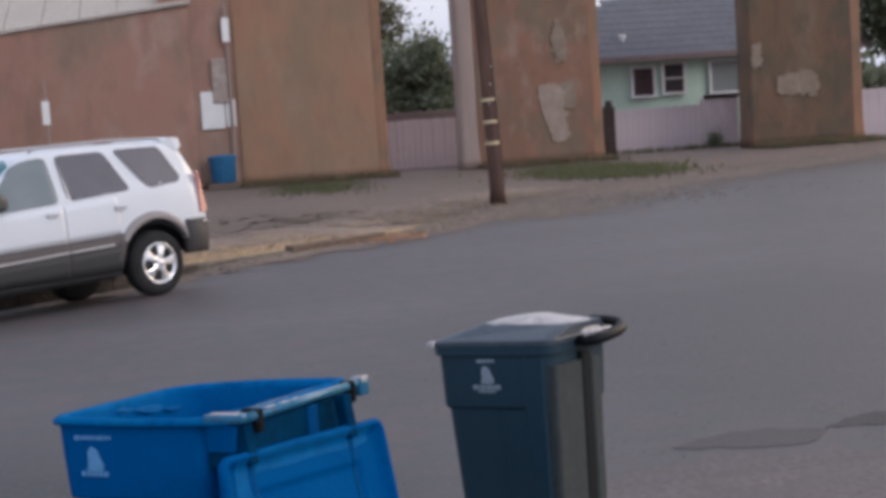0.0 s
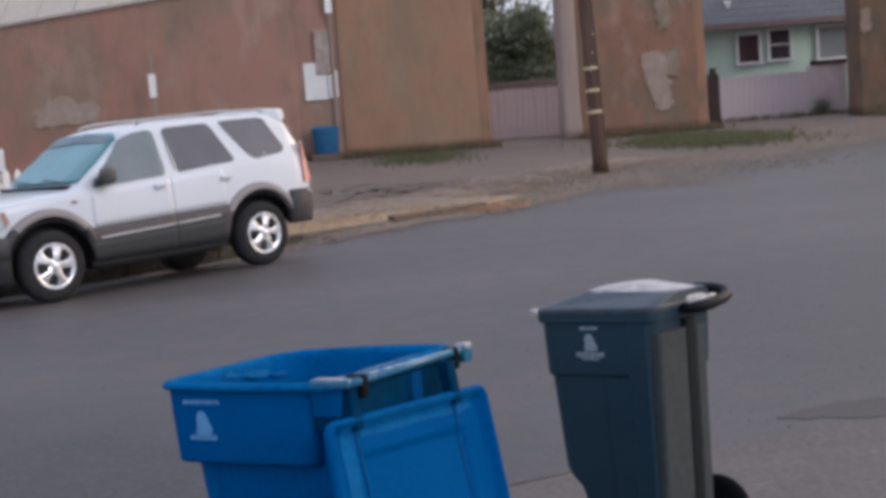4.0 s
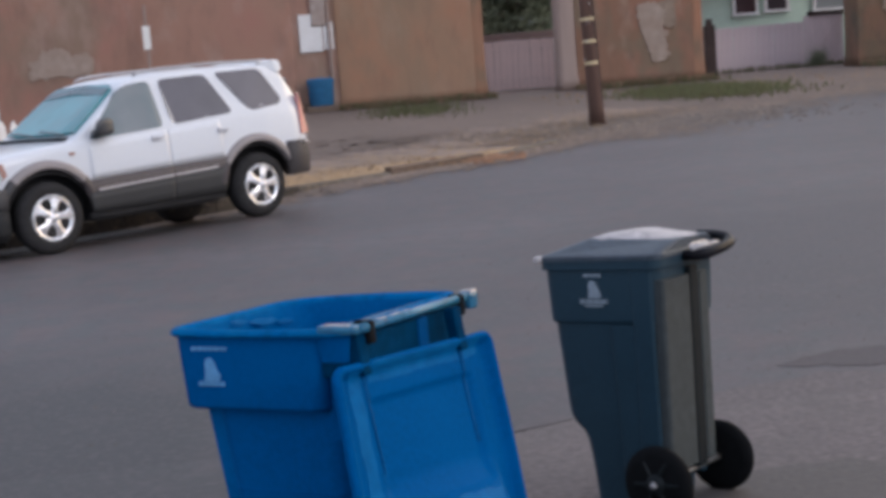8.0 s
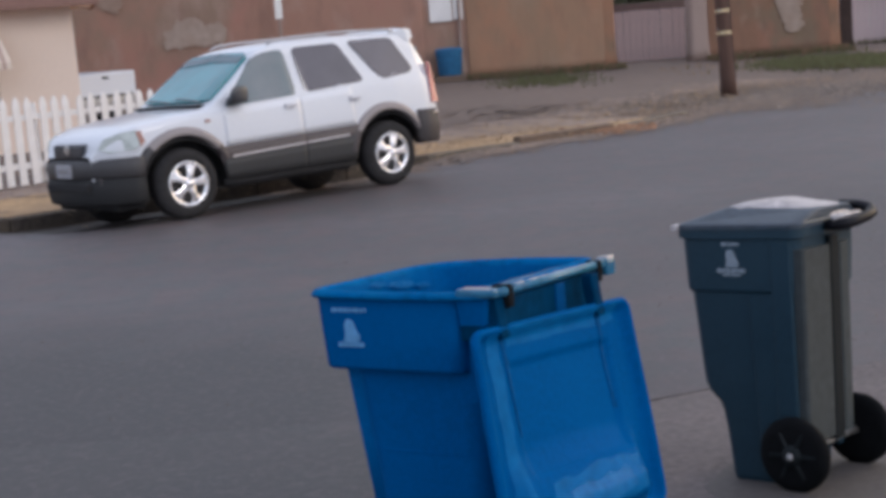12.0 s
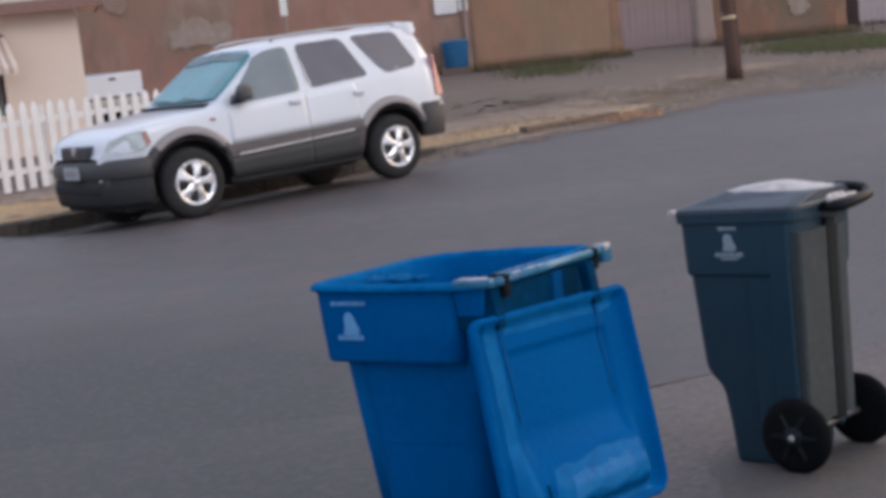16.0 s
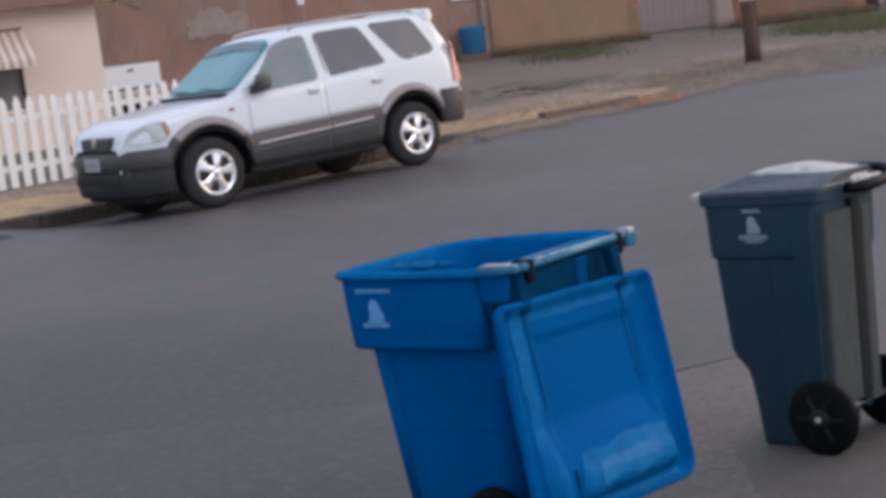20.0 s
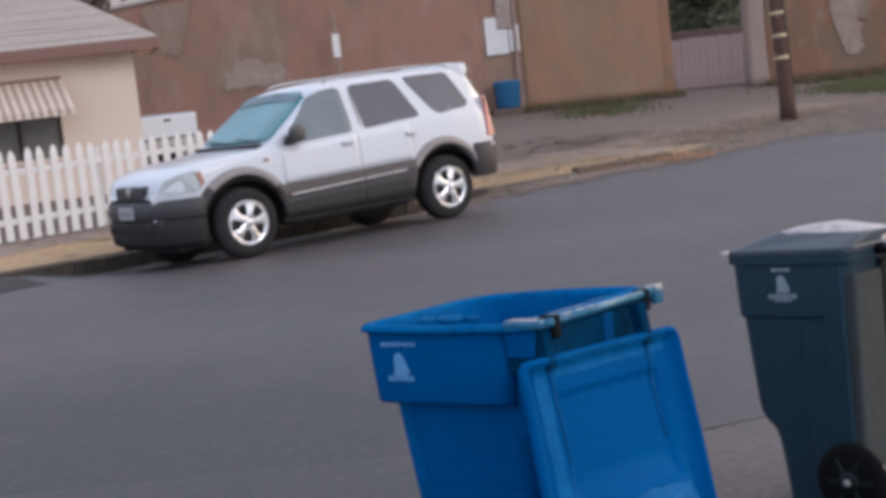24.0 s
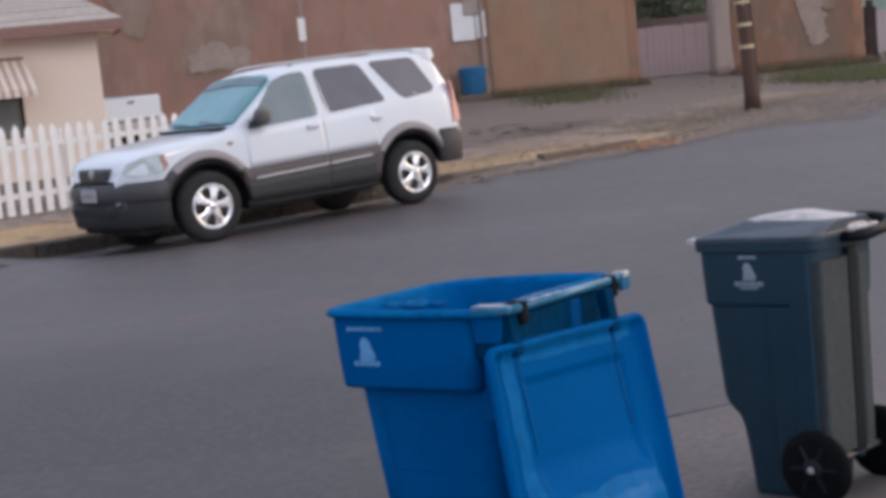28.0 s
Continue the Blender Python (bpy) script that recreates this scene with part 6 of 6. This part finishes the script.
for s in (1, -1):
    for u0, u1, pts in ((1.158, 2.135, [(2.10, 1.085), (1.62, 1.565), (1.45, 1.615), (1.205, 1.63), (1.172, 1.135)]), (0.10, 1.152, [(1.06, 1.145), (1.085, 1.635), (0.475, 1.645), (0.232, 1.20)])):
        if u0 < 1:
            lowd = lambda u: max(clad_top(u) + 0.004, arch(u, 0.58))
        else:
            lowd = lambda u: max(clad_top(u) + 0.004, arch(u, 0.58))
        dr = part("door", shell(u0 + (0.36 if u0 < 1 else 0), u1, lowd, lambda u: belt(u) - 0.012, 0.006, 0.012, 22, 6, s), "car_white", suv, smooth=True)
        part("window", pane(pts, 0.07, s), "glass_side" if u0 < 1 else "glass_front", dr, "dark tinted window glass" if u0 < 1 else "grey window glass")
        hu = 1.30 if u0 > 1 else 0.44
        part("handle", boxed((hu - 0.075, s * 0.878 - 0.014, 1.015), (hu + 0.075, s * 0.878 + 0.014, 1.05), 0.008), "car_white_shade", dr, "body-coloured door handle")
        part("handle_recess", boxed((hu - 0.06, s * 0.858 - 0.006, 0.985), (hu + 0.06, s * 0.858 + 0.006, 1.015), 0.004), "car_white_shade", dr)
        part("door_cladding", shell(max(u0, 0.43), 2.235 if u0 > 1 else u1, lambda u: max(0.335, arch(u, 0.472)), clad_top, 0.024, 0.03, 26, 4, s), "cladding", dr, "brown-grey moulded door cladding", smooth=True)
        part("lower_cladding", shell(max(u0, 0.46), 2.195 if u0 > 1 else u1, lambda u: min(max(0.33, arch(u, 0.47)), strip_z(u) - 0.03), lambda u: strip_z(u) - 0.02, 0.028, 0.02, 24, 3, s), "cladding_low", dr, "darker lower door cladding", smooth=True)
        part("bright_strip", shell(max(u0, 0.58) + 0.01, min(u1, 2.10) - 0.01, lambda u: strip_z(u) - 0.009, lambda u: strip_z(u) + 0.009, 0.042, 0.024, 8, 1, s), "strip", dr, "bright moulding strip")
    part("quarter_window", pane([(0.335, 1.655), (-0.30, 1.655), (-0.505, 1.29), (-0.44, 1.235), (-0.01, 1.195)], 0.07, s), "glass_side", suv, "dark tinted quarter glass")
    part("sill", shell(0.48, 2.17, flat(0.275), flat(0.345), 0.004, 0.06, 10, 1, s), "car_black", suv, "dark lower sill", smooth=True)
    for c, u0, u1 in ((0.0, -0.60, 0.60), (WB, WB - 0.60, WB + 0.56)):
      for a0, a1, mat in ((48, 140, "flare"), (22, 48, "bumper_grey"), (140, 158, "cladding")) if c > 1 else ((34, 152, "flare"), (8, 34, "cladding")):
        bm = bmesh.new()
        rows = []
        for k in range(17):
            a = radians(a0 + (a1 - a0) * k / 16)
            co, si = math.cos(a), math.sin(a)
            row = []
            for rad, o in ((0.488, -0.06), (0.488, 0.030), (0.504, 0.046), (0.54, 0.036), (0.578, 0.006), (0.578, -0.02)):
                u, z = c + rad * co, RW + rad * si
                row.append((u, s * (side(u, min(z, belt(u))) + o), z))
            rows.append(row)
        loft(bm, rows, closed=False)
        part("wheel_arch_flare", bm, mat, suv, "wide taupe wheel-arch flare", smooth=True)
    # lamps and mirror
    hl = []
    for u, z, o in ((3.12, 0.965, 0.004), (3.09, 0.83, 0.006), (3.16, 0.775, 0.008), (3.38, 0.765, 0.012), (3.45, 0.80, 0.0), (3.40, 0.895, 0.004), (3.28, 0.945, 0.004)):
        hl.append((u, z, o))
    bm = loft(bmesh.new(), [[(u, s * (side(u, z) + 0.034), z) for u, z, o in hl], [(u - 0.06, s * (side(u, z) - 0.12), z) for u, z, o in hl]])
    lamp = part("headlight", bm, "lamp_glass", suv, "clear pale headlight lens")
    bm = loft(bmesh.new(), [[(u, s * (side(u, z) + 0.036), z) for u, z in ((3.09, 0.955), (3.06, 0.84), (3.105, 0.80), (3.135, 0.945))], [(u, s * (side(u, z) - 0.03), z) for u, z in ((3.09, 0.955), (3.06, 0.84), (3.105, 0.80), (3.135, 0.945))]])
    part("turn_signal", bm, "amber", lamp, "orange turn signal")
    bm = loft(bmesh.new(), [[(-0.69, s * 0.78, 0.87), (-0.72, s * 0.74, 1.30), (-0.71, s * 0.74, 1.34), (-0.76, s * 0.70, 1.33), (-0.84, s * 0.72, 0.87)], [(-0.70, s * 0.825, 0.87), (-0.725, s * 0.785, 1.30), (-0.71, s * 0.775, 1.34), (-0.765, s * 0.75, 1.33), (-0.825, s * 0.785, 0.87)]])
    part("tail_light", bm, "tail_red", suv, "tall red tail light")
    if s > 0:
        mi = part("mirror", loft(bmesh.new(), [[(1.93 + x, s * 0.90, 1.20 + z) for x, z in rounded(-0.09, 0.09, -0.075, 0.085, 0.045, 4)], [(1.99 + x * 1.1, s * 0.985, 1.20 + z * 1.05) for x, z in rounded(-0.09, 0.09, -0.075, 0.085, 0.045, 4)], [(2.05 + x * 0.6, s * 1.0, 1.20 + z * 0.7) for x, z in rounded(-0.09, 0.09, -0.075, 0.085, 0.045, 4)]]), "mirror_grey", suv, "dark grey door mirror", smooth=True)
        part("mirror_foot", boxed((1.93, s * 0.855 - 0.05, 1.12), (2.06, s * 0.855 + 0.05, 1.18), 0.02), "mirror_grey", mi)
    part("side_repeater", boxed((2.30, s * (side(2.3, 0.97) + 0.004) - 0.01, 0.955), (2.36, s * (side(2.3, 0.97) + 0.004) + 0.01, 0.985), 0.005), "amber", suv)
    rail = part("roof_rail", loft(bmesh.new(), [circle((u, s * (0.60 - (0.02 if u > 1.2 else 0)), z), 0.016, (1, 0, 0), 8) for u, z in ((-0.40, 1.715), (-0.30, 1.742), (0.3, 1.758), (1.0, 1.748), (1.25, 1.728), (1.33, 1.70))]), "rail_grey", suv, "grey roof rail", smooth=True)
# bumpers wrap round the ends
def bumper(name, plan, z0, z1, mat, label, bulge=0.03):
    full = plan + [(u, -v) for u, v in reversed(plan[:-1])]
    prof = [(0.0, z0), (bulge * 0.6, z0 + 0.03), (bulge, (z0 + z1) / 2), (bulge * 0.5, z1 - 0.03), (-0.02, z1), (-0.10, z1), (-0.10, z0)]
    rings = []
    n = len(full)
    for i, (u, v) in enumerate(full):
        a, b = Vector(full[max(0, i - 1)]), Vector(full[min(n - 1, i + 1)])
        t = (b - a).normalized()
        nx, ny = t.y, -t.x
        c = Vector((u - 1.3, v))
        if nx * c.x + ny * c.y < 0:
            nx, ny = -nx, -ny
        rings.append([(u + nx * o, v + ny * o, z) for o, z in prof])
    return part(name, loft(bmesh.new(), rings), mat, suv, label, smooth=True)


fb = bumper("front_bumper", [(3.10, 0.855), (3.22, 0.815), (3.36, 0.73), (3.45, 0.60), (3.50, 0.42), (3.525, 0.2), (3.53, 0.0)], 0.50, 0.705, "bumper_grey", "broad dark grey front bumper")
bumper("bumper_lip", [(3.10, 0.845), (3.22, 0.81), (3.36, 0.73), (3.45, 0.60), (3.505, 0.40), (3.525, 0.0)], 0.24, 0.52, "bumper_black", "dark lower lip")
part("air_intake", boxed((3.46, -0.46, 0.38), (3.562, 0.46, 0.47), 0.02), "car_black", fb)
part("number_plate", boxed((3.555, -0.16, 0.53), (3.575, 0.16, 0.665), 0.004), "plate", fb, "pale blank number plate")
part("plate_bar", boxed((3.574, -0.12, 0.57), (3.578, 0.12, 0.62)), "grey_trim", fb)
for v in (-0.56, 0.56):
    part("fog_lamp", lathe(bmesh.new(), (3.44, v, 0.47), (1, 0, 0), [(0, 0.055), (0.03, 0.055), (0.035, 0.04)], 16), "cladding_dark", fb)
gr = part("grille", boxed((3.38, -0.33, 0.712), (3.50, 0.33, 0.862), 0.03), "grille_black", suv, "dark grille")
for k in range(3):
    part("grille_bar", boxed((3.49, -0.31, 0.745 + k * 0.038), (3.506, 0.31, 0.752 + k * 0.038), 0.003), "mirror_grey", gr)
part("badge", lathe(bmesh.new(), (3.49, 0, 0.81), (1, 0, 0), [(0, 0.05), (0.02, 0.05), (0.025, 0.03)], 18), "steel", gr)
rb = bumper("rear_bumper", [(-0.44, 0.862), (-0.62, 0.85), (-0.76, 0.80), (-0.84, 0.66), (-0.87, 0.4), (-0.875, 0.0)], 0.42, 0.805, "cladding_dark", "brown-grey rear bumper")
bumper("bumper_step", [(-0.70, 0.84), (-0.80, 0.78), (-0.88, 0.64), (-0.905, 0.4), (-0.91, 0.0)], 0.745, 0.775, "strip", "bright bumper step", 0.015)
# windscreen, rear spoiler, wiper
ws = [(2.17, 0.69, 1.165), (1.93, 0.652, 1.345), (1.62, 0.600, 1.577), (1.575, 0.52, 1.612), (1.56, 0.0, 1.628), (1.575, -0.52, 1.612), (1.62, -0.600, 1.577), (1.93, -0.652, 1.345), (2.17, -0.69, 1.165), (2.215, -0.45, 1.155), (2.225, 0.0, 1.155), (2.215, 0.45, 1.155)]
wsc = part("windscreen", loft(bmesh.new(), [[(u + 0.012, v, z + 0.018) for u, v, z in ws], [(u - 0.03, v, z - 0.04) for u, v, z in ws]]), "glass_screen", suv, "windscreen, its blue-green standing for reflected sky")
band_w = [(1.63, 0.590, 1.570), (1.57, 0.0, 1.622), (1.63, -0.590, 1.570), (1.72, -0.60, 1.503), (1.68, 0.0, 1.540), (1.72, 0.60, 1.503)]
part("shade_band", loft(bmesh.new(), [[(u + 0.016, v, z + 0.022) for u, v, z in band_w], [(u + 0.004, v, z + 0.008) for u, v, z in band_w]]), "glass_band", wsc, "darker band along the top of the windscreen")
for v in (0.15, -0.45):
    part("wiper", rod(bmesh.new(), (2.24, v + 0.42, 1.165), (2.19, v - 0.12, 1.205), 0.009, 0.006, 8), "mirror_grey", suv)
part("cowl", boxed((2.20, -0.66, 1.10), (2.31, 0.66, 1.135), 0.01), "car_black", suv)
sp = [(-0.30, 0.57, 1.718), (-0.52, 0.60, 1.762), (-0.625, 0.59, 1.752), (-0.645, 0.60, 1.66), (-0.57, 0.62, 1.60)]
part("rear_spoiler", loft(bmesh.new(), [[(u, v * k, z - (0.02 if abs(k) > 0.9 else 0)) for u, v, z in sp] for k in (1.06, 1.0, 0.5, 0, -0.5, -1.0, -1.06)]), "car_white", suv, "white roof spoiler")
part("rear_window", boxed((-0.74, -0.60, 1.26), (-0.70, 0.60, 1.52), 0.02), "glass_side", suv)
part("fuel_flap", shell(-0.42, -0.26, flat(1.02), flat(1.17), 0.005, 0.01, 4, 4, -1), "car_white", suv)


def car_wheel(u, s):
    c = Vector((u, s * 0.765, RW - (0 if s > 0 else 0.084)))  # the kerbside springs hang low in the gutter
    w = part("wheel", lathe(bmesh.new(), c - Vector((0, s * 0.115, 0)), (0, s, 0), [(0.0, 0.22), (0.004, 0.30), (0.03, 0.35), (0.07, RW), (0.16, RW), (0.20, 0.352), (0.226, 0.31), (0.230, 0.238), (0.215, 0.228)], 44), "tyre", suv, "black tyre", smooth=True)
    o = c + Vector((0, s * 0.112, 0))
    rim = part("rim", lathe(bmesh.new(), o, (0, s, 0), [(-0.05, 0.228), (0.002, 0.236), (0.006, 0.226), (-0.004, 0.212), (-0.05, 0.200), (-0.052, 0.01)], 40), "rim_dark", w, "dark recess of the alloy wheel", smooth=True)
    part("rim_lip", lathe(bmesh.new(), o, (0, s, 0), [(-0.03, 0.232), (0.006, 0.234), (0.012, 0.224), (0.0, 0.198), (-0.03, 0.194)], 40), "alloy", w, "bright alloy rim lip", smooth=True)
    for k in range(5):
        a = radians(90 + 72 * k + (14 if s > 0 else 0))
        d, e = Vector((math.cos(a), 0, math.sin(a))), Vector((-math.sin(a), 0, math.cos(a)))
        y = Vector((0, s, 0))
        sec = []
        for rad, wd, out in ((0.035, 0.046, 0.016), (0.10, 0.034, 0.018), (0.15, 0.046, 0.010), (0.205, 0.088, 0.002)):
            p = o + d * rad
            sec.append([p - e * wd - y * 0.04, p - e * wd * 0.95 + y * (out - 0.008), p - e * wd * 0.5 + y * out, p + e * wd * 0.5 + y * out, p + e * wd * 0.95 + y * (out - 0.008), p + e * wd - y * 0.04])
        part("spoke", loft(bmesh.new(), sec), "alloy", w, "broad bright alloy spoke")
    part("hub_cap", lathe(bmesh.new(), o, (0, s, 0), [(0.0, 0.046), (0.022, 0.042), (0.03, 0.03), (0.031, 0.002)], 18), "alloy", w, smooth=True)


for u in (0.0, WB):
    for s in (1, -1):
        car_wheel(u, s)

# scraps lying by the rear wheel
for x, y, a in ((0.12, 18.35, 20), (0.42, 18.6, 70), (-0.25, 17.75, 130)):
    sc = part("paper_scrap", loft(bmesh.new(), [[(-0.05, -0.03, 0.0), (0.05, -0.035, 0.0), (0.055, 0.03, 0.0), (-0.045, 0.035, 0.0)], [(-0.045, -0.03, 0.012), (0.045, -0.03, 0.03), (0.05, 0.03, 0.012), (-0.04, 0.03, 0.02)]]), "gravel")
    sc.matrix_world = pose(x, y, 0, 0, 0, a)
    tagged(sc, "small crumpled pale paper scrap in the gutter", "litter", "scraps in the gutter")
